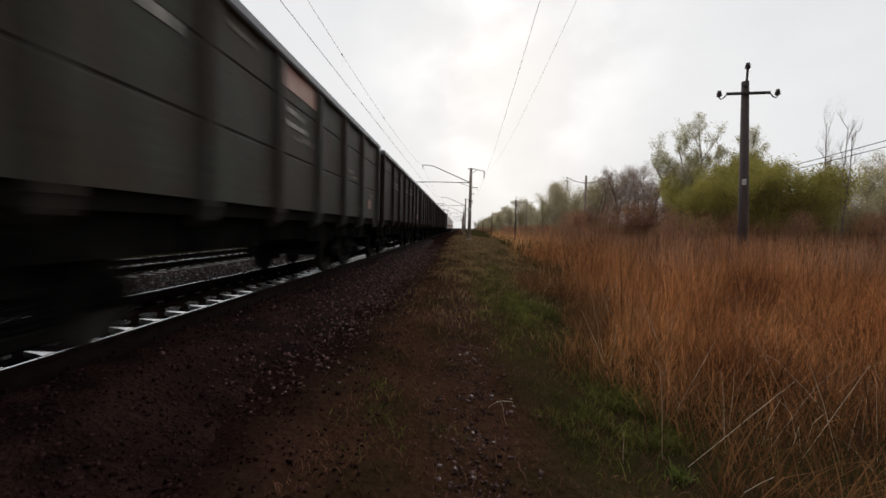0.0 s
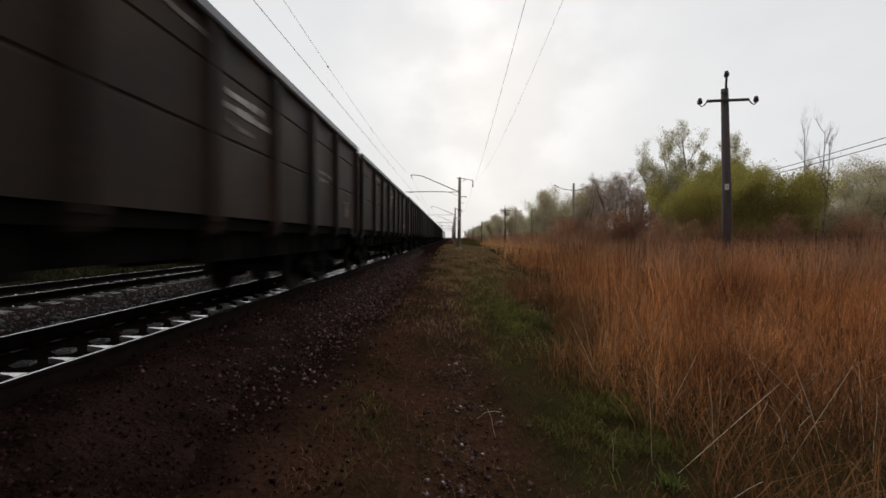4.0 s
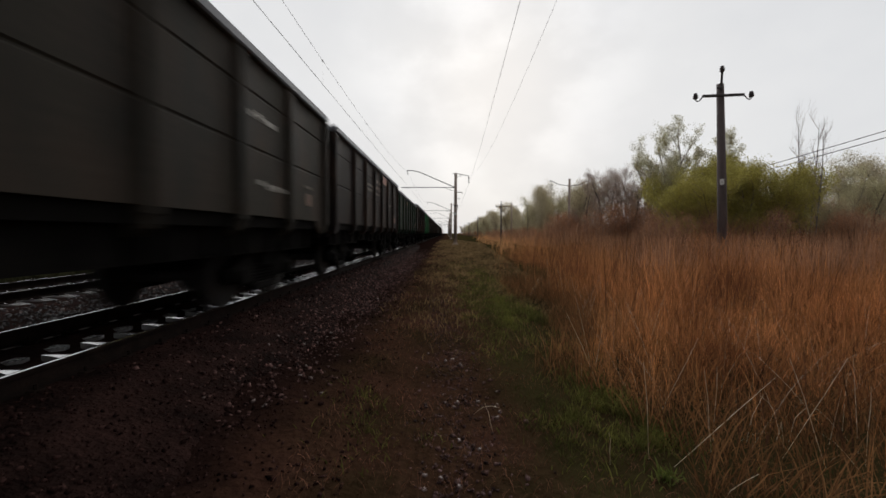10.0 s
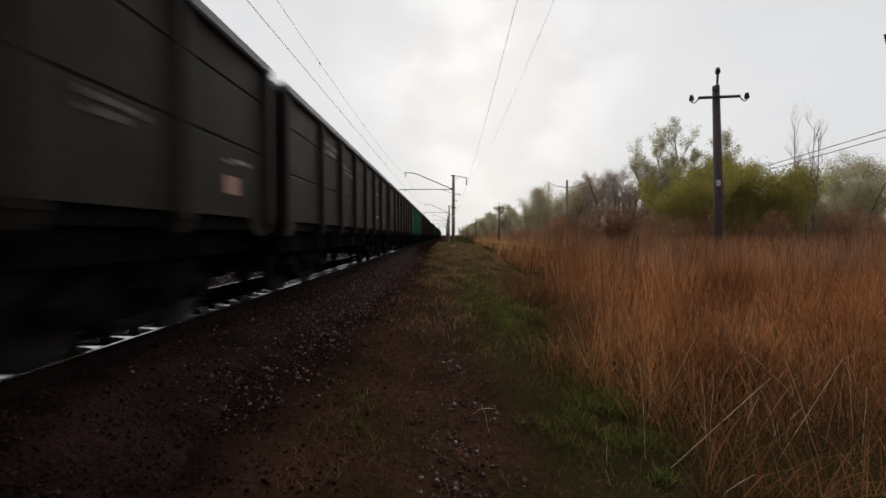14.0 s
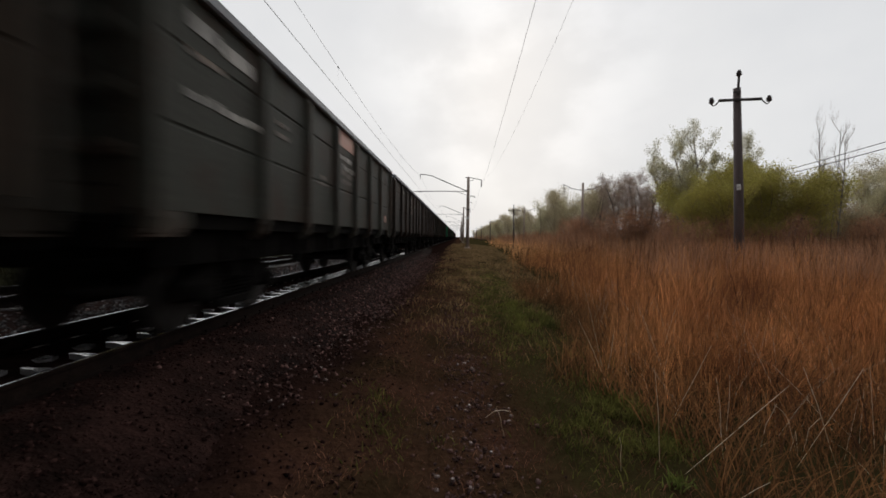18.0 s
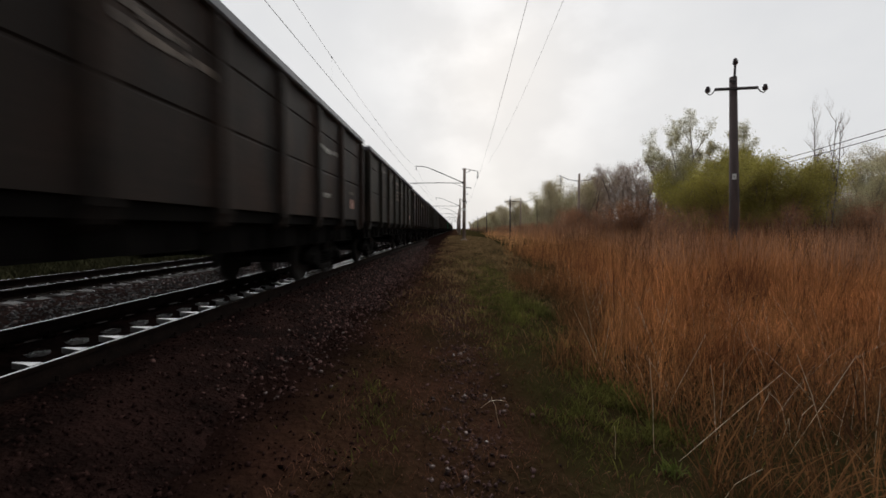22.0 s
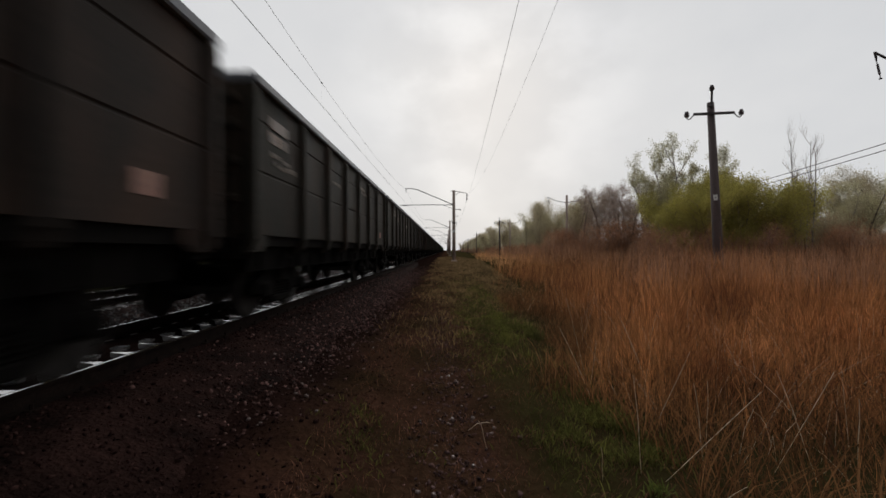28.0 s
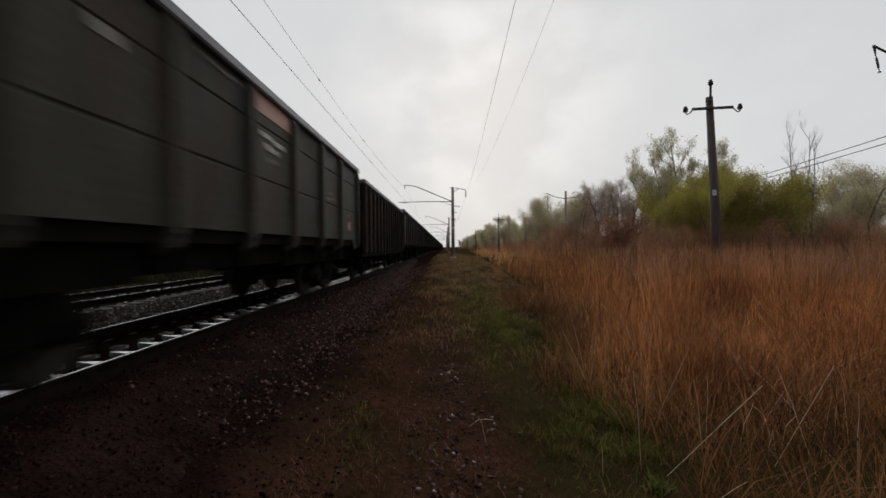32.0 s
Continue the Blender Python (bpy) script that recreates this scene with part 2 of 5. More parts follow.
PATHSTONE = mat("purple_brown_gravel", (0.15, 0.092, 0.088), (0.03, 0.017, 0.016), 0.6, scale=9, fine=60, bump=0.3, island=0.8, spec=0.03)
DARKSTONE = mat("dark_brown_stone", (0.042, 0.022, 0.019), (0.017, 0.0092, 0.0082), 0.95, scale=9, fine=60, bump=0.3, island=0.7, spec=0.0)
DULLGRASS = mat("dull_path_grass_tone", (0.34, 0.225, 0.115), (0.165, 0.115, 0.056), 0.85, scale=0.5, fine=8, bump=0, island=0.5, trans=0.35, spec=0.02)
GREYSTONE = mat("grey_crushed_stone", (0.060, 0.053, 0.054), (0.018, 0.0155, 0.0155), 0.6, scale=9, fine=60, bump=0.2, island=0.9, spec=0.3)
GRASS = mat("spring_grass", (0.205, 0.20, 0.055), (0.075, 0.078, 0.024), 0.8, scale=2, fine=30, bump=0, island=0.5, trans=0.4, spec=0.02)
DRY = mat("dry_reed_grass", (0.90, 0.41, 0.158), (0.25, 0.098, 0.042), 0.85, scale=0.75, fine=6, bump=0, island=0.65, trans=0.45, spec=0.05)
# far reeds paler than the near ones: distance haze put into the colour
HAZE_REED = mat("haze_paled_reed", (0.98, 0.52, 0.24), (0.52, 0.25, 0.12), 0.85, scale=0.1, fine=3, bump=0, island=0.5, trans=0.45, spec=0.05)
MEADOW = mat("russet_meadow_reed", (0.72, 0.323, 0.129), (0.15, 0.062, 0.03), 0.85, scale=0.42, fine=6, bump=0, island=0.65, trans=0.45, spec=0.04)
REED_LEAF = mat("withered_reed_leaf", (0.62, 0.27, 0.115), (0.15, 0.062, 0.032), 0.9, scale=1.1, fine=8, bump=0, island=0.85, trans=0.4, spec=0.03)
WEED_LEAF = mat("fresh_weed_leaf", (0.24, 0.28, 0.075), (0.15, 0.18, 0.045), 0.7, scale=2, fine=20, bump=0, island=0.3, trans=0.35, spec=0.1)
LITTER = mat("flattened_dead_grass", (0.27, 0.13, 0.08), (0.09, 0.045, 0.027), 0.9, scale=1, fine=30, bump=0, island=0.7, spec=0.05)
FIELD = mat("dull_field_grass", (0.062, 0.06, 0.03), (0.03, 0.029, 0.015), 0.9, scale=0.3, fine=5, bump=0, island=0.4, spec=0.0)
STRAW = mat("pale_straw", (1.0, 0.86, 0.66), (0.9, 0.72, 0.52), 0.35, scale=3, fine=30, bump=0, island=0.2, trans=0.1, spec=0.9)
BARK = mat("grey_bark", (0.20, 0.17, 0.15), (0.12, 0.10, 0.088), 0.9, scale=4, fine=30, bump=0.5, island=0.2, spec=0.1)
BIRCH = mat("birch_bark", (0.42, 0.40, 0.37), (0.10, 0.085, 0.075), 0.8, scale=5, fine=30, bump=0.3, stretch=(1, 1, 3))
TWIG = mat("bare_twigs", (0.34, 0.27, 0.24), (0.23, 0.18, 0.155), 0.9, scale=2, fine=20, bump=0, island=0.3, spec=0.05)
# weed brown lifted to carry the haze before the trees
WEED = mat("brown_dead_weeds", (0.6, 0.33, 0.2), (0.36, 0.2, 0.125), 0.9, scale=0.4, fine=6, bump=0, island=0.4, trans=0.35, spec=0.05)
LEAF_BRIGHT = mat("fresh_willow_leaves", (0.57, 0.51, 0.15), (0.39, 0.345, 0.11), 0.85, scale=0.4, fine=8, bump=0, island=0.25, trans=0.5, spec=0.05)
LEAF_OLIVE = mat("olive_wood_leaves", (0.56, 0.49, 0.31), (0.4, 0.34, 0.225), 0.85, scale=0.4, fine=8, bump=0, island=0.3, trans=0.5, spec=0.05)
BROWN_TWIG = mat("dark_brown_bare_twigs", (0.52, 0.41, 0.345), (0.34, 0.26, 0.215), 0.9, scale=2, fine=20, bump=0, island=0.3, spec=0.05, trans=0.35)
DARK_STEM = mat("dark_dead_stems", (0.22, 0.11, 0.062), (0.10, 0.05, 0.03), 0.9, scale=0.8, fine=8, bump=0, island=0.5, trans=0.3, spec=0.03)
TANGLE = mat("dead_grass_tangle_tone", (0.36, 0.175, 0.078), (0.13, 0.07, 0.032), 0.9, scale=0.8, fine=8, bump=0, island=0.7, trans=0.35, spec=0.02)
# leaf colours of the wood, lightened to hold the distance haze
LEAF_PALE = mat("opening_birch_leaves", (0.66, 0.62, 0.4), (0.5, 0.46, 0.3), 0.85, scale=0.4, fine=8, bump=0, island=0.25, trans=0.5, spec=0.05)
LEAF_HAZY = mat("haze_paled_far_leaves", (0.66, 0.585, 0.4), (0.48, 0.42, 0.29), 0.85, scale=0.4, fine=8, bump=0, island=0.25, trans=0.5, spec=0.05)
CONCRETE = mat("weathered_concrete_mast", (0.52, 0.42, 0.365), (0.33, 0.26, 0.225), 0.85, scale=2, fine=30, bump=0.3, stretch=STREAK, spec=0.2)
POLE_WOOD = mat("creosoted_pole", (0.125, 0.093, 0.09), (0.078, 0.058, 0.056), 0.85, scale=3, fine=40, bump=0.5, stretch=(3, 3, 0.3))
STEEL = mat("dull_bracket_steel", (0.11, 0.10, 0.10), (0.06, 0.05, 0.048), 0.6, 0.5, scale=5, fine=40, bump=0.2)
GLASSY = mat("dark_insulator_glaze", (0.13, 0.11, 0.12), (0.08, 0.067, 0.072), 0.25, scale=5, fine=30, bump=0)
WIRE = mat("weathered_copper_wire", (0.07, 0.065, 0.065), (0.05, 0.045, 0.045), 0.55, 0.4, scale=5, fine=40, bump=0)
WHITE = mat("white_number_plate", (0.88, 0.88, 0.86), (0.78, 0.78, 0.76), 0.5, scale=4, fine=30, bump=0)
BLACK = mat("black_lettering", (0.03, 0.03, 0.03), (0.02, 0.02, 0.02), 0.6, scale=4, fine=30, bump=0)
LOCO_RED = mat("red_locomotive_paint", (0.28, 0.10, 0.085), (0.2, 0.07, 0.06), 0.45, scale=1.5, fine=20, bump=0.05, stretch=STREAK)
LOCO_PALE = mat("pale_locomotive_paint", (0.82, 0.74, 0.70), (0.68, 0.59, 0.55), 0.45, scale=1.5, fine=20, bump=0.05, stretch=STREAK)
DARK_GLASS = mat("dark_window_glass", (0.02, 0.022, 0.025), (0.015, 0.016, 0.018), 0.08, scale=2, fine=10, bump=0)

# ---------------------------------------------------------------- mesh helpers


class Shape:
    """Collects vertices and faces of one mesh."""

    def __init__(self):
        self.v, self.f = [], []

    def box(self, lo, hi, c=0.0):
        """A box between two corners, its edges chamfered by c."""
        lo, hi, b = Vector(lo), Vector(hi), len(self.v)
        c = min(c, min(hi - lo) * 0.45)
        if c <= 0:
            for i in range(8):
                self.v.append((hi.x if i & 1 else lo.x, hi.y if i & 2 else lo.y, hi.z if i & 4 else lo.z))
            for q in ((0, 2, 3, 1), (4, 5, 7, 6), (0, 1, 5, 4), (2, 6, 7, 3), (0, 4, 6, 2), (1, 3, 7, 5)):
                self.f.append([b + i for i in q])
            return self
        for i in range(8):
            for a in range(3):
                p = []
                for k in range(3):
                    up = i >> k & 1
                    p.append((hi[k] if up else lo[k]) + (0 if k == a else (-c if up else c)))
                self.v.append(tuple(p))
        mid = (lo + hi) / 2

        def face(ids):
            pts = [Vector(self.v[b + i]) for i in ids]
            nrm = (pts[1] - pts[0]).cross(pts[2] - pts[0])
            if nrm.dot(sum(pts, Vector()) / len(pts) - mid) < 0:
                ids = ids[::-1]
            self.f.append([b + i for i in ids])
        for a in range(3):
            u, w = (a + 1) % 3, (a + 2) % 3
            for s in (0, 1):
                face([((s << a) | (p << u) | (q << w)) * 3 + a for p, q in ((0, 0), (1, 0), (1, 1), (0, 1))])
            for p in (0, 1):
                for q in (0, 1):
                    k = (p << u) | (q << w)
                    face([k * 3 + u, (k | 1 << a) * 3 + u, (k | 1 << a) * 3 + w, k * 3 + w])
        for i in range(8):
            face([i * 3, i * 3 + 1, i * 3 + 2])
        return self

    def tube(self, pts, radii, n=8, caps=True):
        """A tapered tube through the points."""
        pts = [Vector(p) for p in pts]
        if not hasattr(radii, "__len__"):
            radii = [radii] * len(pts)
        b = len(self.v)
        side = None
        for i, p in enumerate(pts):
            d = (pts[min(i + 1, len(pts) - 1)] - pts[max(i - 1, 0)]).normalized()
            if side is None:
                side = d.orthogonal().normalized()
            else:
                side = (side - d * side.dot(d))
                side = side.normalized() if side.length > 1e-6 else d.orthogonal().normalized()
            up = d.cross(side)
            for j in range(n):
                a = 2 * math.pi * j / n
                self.v.append(tuple(p + (side * math.cos(a) + up * math.sin(a)) * radii[i]))
        for i in range(len(pts) - 1):
            for j in range(n):
                k = (j + 1) % n
                self.f.append([b + i * n + j, b + i * n + k, b + i * n + n + k, b + i * n + n + j])
        if caps:
            self.f.append([b + j for j in range(n)][::-1])
            self.f.append([b + (len(pts) - 1) * n + j for j in range(n)])
        return self

    def extrude_y(self, profile, y0, y1, closed=True):
        """A profile of (x, z) points drawn along y."""
        b, n = len(self.v), len(profile)
        for y in (y0, y1):
            self.v += [(x, y, z) for x, z in profile]
        for i in range(n if closed else n - 1):
            k = (i + 1) % n
            self.f.append([b + i, b + k, b + n + k, b + n + i])
        if closed:
            self.f.append([b + i for i in range(n)][::-1])
            self.f.append([b + n + i for i in range(n)])
        return self

    def extrude_x(self, profile, x0, x1, closed=True):
        """A profile of (y, z) points drawn along x."""
        b, n = len(self.v), len(profile)
        for x in (x0, x1):
            self.v += [(x, y, z) for y, z in profile]
        for i in range(n if closed else n - 1):
            k = (i + 1) % n
            self.f.append([b + i, b + k, b + n + k, b + n + i])
        if closed:
            self.f.append([b + i for i in range(n)][::-1])
            self.f.append([b + n + i for i in range(n)])
        return self

    def prism(self, outline, low):
        """An upright block over an outline of (x, y, top) points."""
        b, n = len(self.v), len(outline)
        self.v += [(x, y, low) for x, y, _ in outline] + list(outline)
        for i in range(n):
            k = (i + 1) % n
            self.f.append([b + i, b + k, b + n + k, b + n + i])
        self.f.append([b + i for i in range(n)][::-1])
        self.f.append([b + n + i for i in range(n)])
        return self

    def mesh(self, name, material, smooth=False, fix=True):
        me = bpy.data.meshes.new(name)
        me.from_pydata(self.v, [], self.f)
        me.materials.append(material)
        if fix:
            bm = bmesh.new()
            bm.from_mesh(me)
            bmesh.ops.recalc_face_normals(bm, faces=bm.faces)
            bm.to_mesh(me)
            bm.free()
        if smooth:
            me.polygons.foreach_set("use_smooth", [True] * len(me.polygons))
        me.update()
        return me


def part(name, data, parent, at=(0, 0, 0), label="", material=None, turn=(0, 0, 0)):
    """One mesh object under a thing or a part; material overrides that of the shared mesh."""
    ob = new(name, data)
    ob.parent = parent
    ob.matrix_basis = pose(*at, *turn)
    if material:
        ob.material_slots[0].link = "OBJECT"
        ob.material_slots[0].material = material
    if label:
        ob["label"] = label
    return ob


def sheet(name, verts, faces, material):
    """A mesh from numpy arrays: verts (n, 3), faces (m, k)."""
    me = bpy.data.meshes.new(name)
    verts, faces = np.asarray(verts, dtype=np.float32), np.asarray(faces, dtype=np.int32)
    m, k = faces.shape
    me.vertices.add(len(verts))
    me.vertices.foreach_set("co", verts.ravel())
    me.loops.add(m * k)
    me.loops.foreach_set("vertex_index", faces.ravel())
    me.polygons.add(m)
    me.polygons.foreach_set("loop_start", np.arange(0, m * k, k, dtype=np.int32))
    me.polygons.foreach_set("loop_total", np.full(m, k, dtype=np.int32))
    me.materials.append(material)
    me.update(calc_edges=True)
    return me


def trackside_soil():
    """Trodden soil, unevenly darker towards the track, and a mossy verge before the reeds."""
    m = mat("trodden_soil_dark_by_track_and_moss", (0.064, 0.0305, 0.020), (0.033, 0.0205, 0.0105), 1.0, scale=0.9, fine=16, bump=0.9, depth=0.04, spec=0.0)
    n, l = m.node_tree.nodes, m.node_tree.links
    bsdf = n["Principled BSDF"]
    base = bsdf.inputs["Base Color"].links[0].from_socket
    co = n.new("ShaderNodeTexCoord")
    xyz = n.new("ShaderNodeSeparateXYZ")
    l.new(co.outputs["Object"], xyz.inputs["Vector"])
    # first a near-black brown towards the track, then moss towards the reeds
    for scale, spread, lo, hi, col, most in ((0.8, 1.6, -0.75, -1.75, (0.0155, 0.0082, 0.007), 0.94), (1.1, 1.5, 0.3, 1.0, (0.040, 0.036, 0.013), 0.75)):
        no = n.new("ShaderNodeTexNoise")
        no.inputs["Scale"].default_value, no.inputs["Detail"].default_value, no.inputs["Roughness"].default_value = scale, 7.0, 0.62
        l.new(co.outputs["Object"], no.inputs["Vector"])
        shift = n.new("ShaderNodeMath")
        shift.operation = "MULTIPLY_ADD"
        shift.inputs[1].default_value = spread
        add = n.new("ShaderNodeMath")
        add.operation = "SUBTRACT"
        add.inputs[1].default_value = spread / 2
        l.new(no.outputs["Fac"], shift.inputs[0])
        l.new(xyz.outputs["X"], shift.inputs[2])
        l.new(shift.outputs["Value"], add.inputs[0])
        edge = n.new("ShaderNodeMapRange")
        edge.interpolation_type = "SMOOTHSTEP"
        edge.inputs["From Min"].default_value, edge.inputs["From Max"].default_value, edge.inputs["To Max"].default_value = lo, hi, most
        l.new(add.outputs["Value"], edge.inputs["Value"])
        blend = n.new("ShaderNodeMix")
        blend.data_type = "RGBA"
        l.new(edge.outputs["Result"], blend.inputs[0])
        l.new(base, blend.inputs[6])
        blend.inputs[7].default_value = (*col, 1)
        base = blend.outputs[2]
    l.new(base, bsdf.inputs["Base Color"])
    return m


SOIL = trackside_soil()
rng = np.random.default_rng(7)

# ---------------------------------------------------------------- plan
TRACK_X, RAIL_Z = -4.34, 0.43          # axis and rail top of the near track
TRACK2_X = -9.15
GAUGE = 0.797                         # half distance of the rails


def ground_z(x, y):
    """Height of the ground sheet: path, shallow ditch under the reeds, field beyond the tracks."""
    x, y = np.asarray(x, dtype=float), np.asarray(y, dtype=float)
    z = np.zeros(np.broadcast(x, y).shape)
    z = z + np.clip((x - 1.6) / 3.0, 0, 1) * -0.22 + np.clip((x - 9) / 14, 0, 1) * 0.45
    z = z + np.clip((y - 15) / 35, 0, 1) * 0.3 * np.clip(1 - (x - 3) / 4, 0, 1)
    z = z + np.clip((-x - 11.0) / 3.0, 0, 1) * -0.35
    near = np.clip((60 - np.abs(y)) / 40, 0, 1) * np.clip((30 - np.abs(x)) / 15, 0, 1)
    z = z + near * (0.035 * np.sin(x * 2.1 + 0.7 * np.sin(y * 1.3)) * np.sin(y * 1.7 + 1) + 0.02 * np.sin(x * 5.3 + y * 3.1) * np.sin(y * 4.4 - x))
    return z


def axis(*spans):
    out = []
    for a, b, step in spans:
        out += list(np.arange(a, b, step))
    return np.array(out + [spans[-1][1]])


gx = axis((-2500, -100, 300), (-100, -14, 6), (-14, -2, 0.6), (-2, 4, 0.1), (4, 14, 0.4), (14, 60, 3), (60, 2500, 240))
gy = axis((-2500, -60, 240), (-60, 0.8, 2), (0.8, 10, 0.12), (10, 40, 0.6), (40, 200, 5), (200, 4000, 200))
GX, GY = np.meshgrid(gx, gy)
GZ = ground_z(GX, GY) + np.where((GX > -2) & (GX < 4) & (GY > 0) & (GY < 12), rng.normal(0, 0.008, GX.shape), 0)
ni, nj = GX.shape
idx = np.arange(ni * nj).reshape(ni, nj)
gf = np.stack([idx[:-1, :-1], idx[:-1, 1:], idx[1:, 1:], idx[1:, :-1]], -1).reshape(-1, 4)
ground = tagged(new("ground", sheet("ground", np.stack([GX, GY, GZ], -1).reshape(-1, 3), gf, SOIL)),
                "dark trodden soil with moss, stretching to the horizon", "ground", kind="structure")

# ballast bed under both tracks
bed = Shape().extrude_y([(-1.7, -0.06), (-2.6, 0.2), (-2.92, 0.262), (-3.455, 0.265), (-3.475, 0.2), (-3.75, 0.17), (-4.0, 0.15), (-4.7, 0.17), (-4.9, 0.235), (-5.06, 0.235), (-5.1, 0.2), (-5.75, 0.2), (-7.6, 0.225), (-8.3, 0.19), (-10.9, 0.21), (-12.2, -0.5), (-1.7, -0.5)], -400, 900)
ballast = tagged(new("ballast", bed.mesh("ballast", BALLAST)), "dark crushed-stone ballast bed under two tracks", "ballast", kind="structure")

# ---------------------------------------------------------------- tracks
RAIL_PROFILE = [(-0.075, -0.18), (0.075, -0.18), (0.075, -0.168), (0.012, -0.15), (0.009, -0.045), (0.036, -0.034), (0.0365, -0.01), (0.03, 0.0)]
RAIL_PROFILE = RAIL_PROFILE + [(-x, z) for x, z in RAIL_PROFILE[::-1] if z > -0.17]
rail_mesh = Shape().extrude_y(RAIL_PROFILE, -400, 900).mesh("rail", RAIL_WEB)
head_mesh = Shape().extrude_y([(-0.011, -0.006), (0.011, -0.006), (0.009, 0.001), (-0.009, 0.001)], -400, 900).mesh("rail_head", RAIL_HEAD)


def sleeper_shape(s, y=0.0):
    """Concrete sleeper half buried between the rails: two bare patches there, ends sloping down outside."""
    seat = [(-0.15, 0.10, -0.200), (-0.11, 0.115, -0.198), (1.0, 0.115, -0.192), (1.0, -0.115, -0.192), (0.42, -0.115, -0.194), (0.24, -0.05, -0.196), (0.06, 0.035, -0.198)]
    far_seat = [(-1.0, 0.115, -0.192), (-0.66, 0.115, -0.2), (-0.66, -0.115, -0.2), (-1.0, -0.115, -0.192)]
    bare = [(-0.50, 0.06, -0.232), (-0.42, 0.10, -0.226), (-0.27, 0.09, -0.222), (-0.24, -0.02, -0.226), (-0.33, -0.09, -0.232), (-0.46, -0.06, -0.236)]
    tips = [[(k * 1.0, 0.115, -0.192), (k * 1.35, 0.11, -0.232), (k * 1.35, -0.11, -0.232), (k * 1.0, -0.115, -0.192)] for k in (-1, 1)]
    for outline in (seat, far_seat, bare, *tips):
        s.prism([(px, y + py, pz) for px, py, pz in outline], -0.42)
    return s


sleeper_mesh = sleeper_shape(Shape()).mesh("sleeper", SLEEPER)
clip_shape = Shape()
for sx in (-GAUGE, GAUGE):
    for o in (-0.115, 0.115):
        clip_shape.box((sx + o - 0.045, -0.06, -0.195), (sx + o + 0.045, 0.06, -0.155), 0.012)
        clip_shape.tube([(sx + o, 0, -0.16), (sx + o, 0, -0.11)], 0.016, 6)
clip_mesh = clip_shape.mesh("fastening", RAIL_WEB)


def railway_track(x, label, first, last, far):
    tr = tagged(new("railway_track"), label, "railway track", "railway tracks", "structure")
    tr.matrix_basis = pose(x, 0, RAIL_Z)
    for s in (-GAUGE, GAUGE):
        r = part("rail", rail_mesh, tr, (s, 0, 0), "rusted steel rail")
        part("rail_head", head_mesh, r, (0, 0, 0), "polished running surface")
    y, joined = first, Shape()
    while y < far:
        if y < last:
            sl = part("sleeper", sleeper_mesh, tr, (0, y + random.uniform(-0.015, 0.015), random.uniform(-0.006, 0.006)))
            if y < 22:
                part("fastening", clip_mesh, sl)
        else:
            sleeper_shape(joined, y)
        y += 0.508
    tagged(part("far_sleepers", joined.mesh("far_sleepers", SLEEPER, fix=False), tr), kind="stuff")
    return tr


railway_track(TRACK_X, "wet electrified track on concrete sleepers beneath the train", -6.29, 110.0, 330.0)
railway_track(TRACK2_X, "empty second track beyond the train, on concrete sleepers", -4.0, 40.0, 300.0)

# ---------------------------------------------------------------- stones
ICO_V = np.array([(x, y, z) for x in (-0.8, 0.8) for y in (-0.8, 0.8) for z in (-0.8, 0.8)])
ICO_F = np.array([(0, 1, 3), (0, 3, 2), (4, 6, 7), (4, 7, 5), (0, 4, 5), (0, 5, 1), (2, 3, 7), (2, 7, 6), (0, 2, 6), (0, 6, 4), (1, 5, 7), (1, 7, 3)])


def stones(name, pos, size, material, label, category="gravel"):
    """Many broken angular stones in one mesh, each tumbled its own way."""
    n = len(pos)
    v = (ICO_V[None] + rng.normal(0, 0.26, (n, len(ICO_V), 3))) * rng.uniform(0.22, 1.4, (n, 1, 3))
    for i, j in ((0, 1), (1, 2), (0, 2)):
        a = rng.uniform(0, 6.28, n)[:, None]
        p, q = v[..., i].copy(), v[..., j].copy()
        v[..., i], v[..., j] = p * np.cos(a) - q * np.sin(a), p * np.sin(a) + q * np.cos(a)
    v = v * size[:, None, None] + pos[:, None, :]
    f = ICO_F[None] + (np.arange(n) * len(ICO_V))[:, None, None]
    return tagged(new(name, sheet(name, v.reshape(-1, 3), f.reshape(-1, 3), material)), label, category, kind="stuff")


def bed_z(x):
    return np.where(x > -2.6, np.interp(x, [-2.6, -1.7], [0.2, -0.06]), np.interp(x, [-3.455, -2.92, -2.6], [0.265, 0.262, 0.2]))


n = 7600
sx = np.where(rng.random(n) < 0.75, rng.normal(-1.95, 0.36, n), rng.uniform(-3.3, -1.3, n))
sy = 3.2 + 34 * rng.beta(1.7, 2.6, n)
sx = np.clip(sx, -3.3, -0.9)
stones("ballast_stones", np.stack([sx, sy, np.maximum(bed_z(sx), ground_z(sx, sy)) + 0.004], -1), rng.uniform(0.008, 0.022, n), STONE, "loose crushed stones on the ballast shoulder")
n = 6500
sx = np.where(rng.random(n) < 0.6, rng.uniform(-3.4, -1.6, n), -2.3 + 1.7 * rng.random(n))
sy = 1.5 + 16 * rng.random(n) ** 1.5
stones("dark_ballast_stones", np.stack([sx, sy, np.maximum(bed_z(sx), ground_z(sx, sy)) + 0.001], -1), rng.uniform(0.006, 0.018, n), DARKSTONE, "dark crushed stones over the ballast shoulder")
n = 7000
sx, sy = rng.uniform(-7.75, -5.72, n), 2 + 45 * rng.random(n) ** 1.5
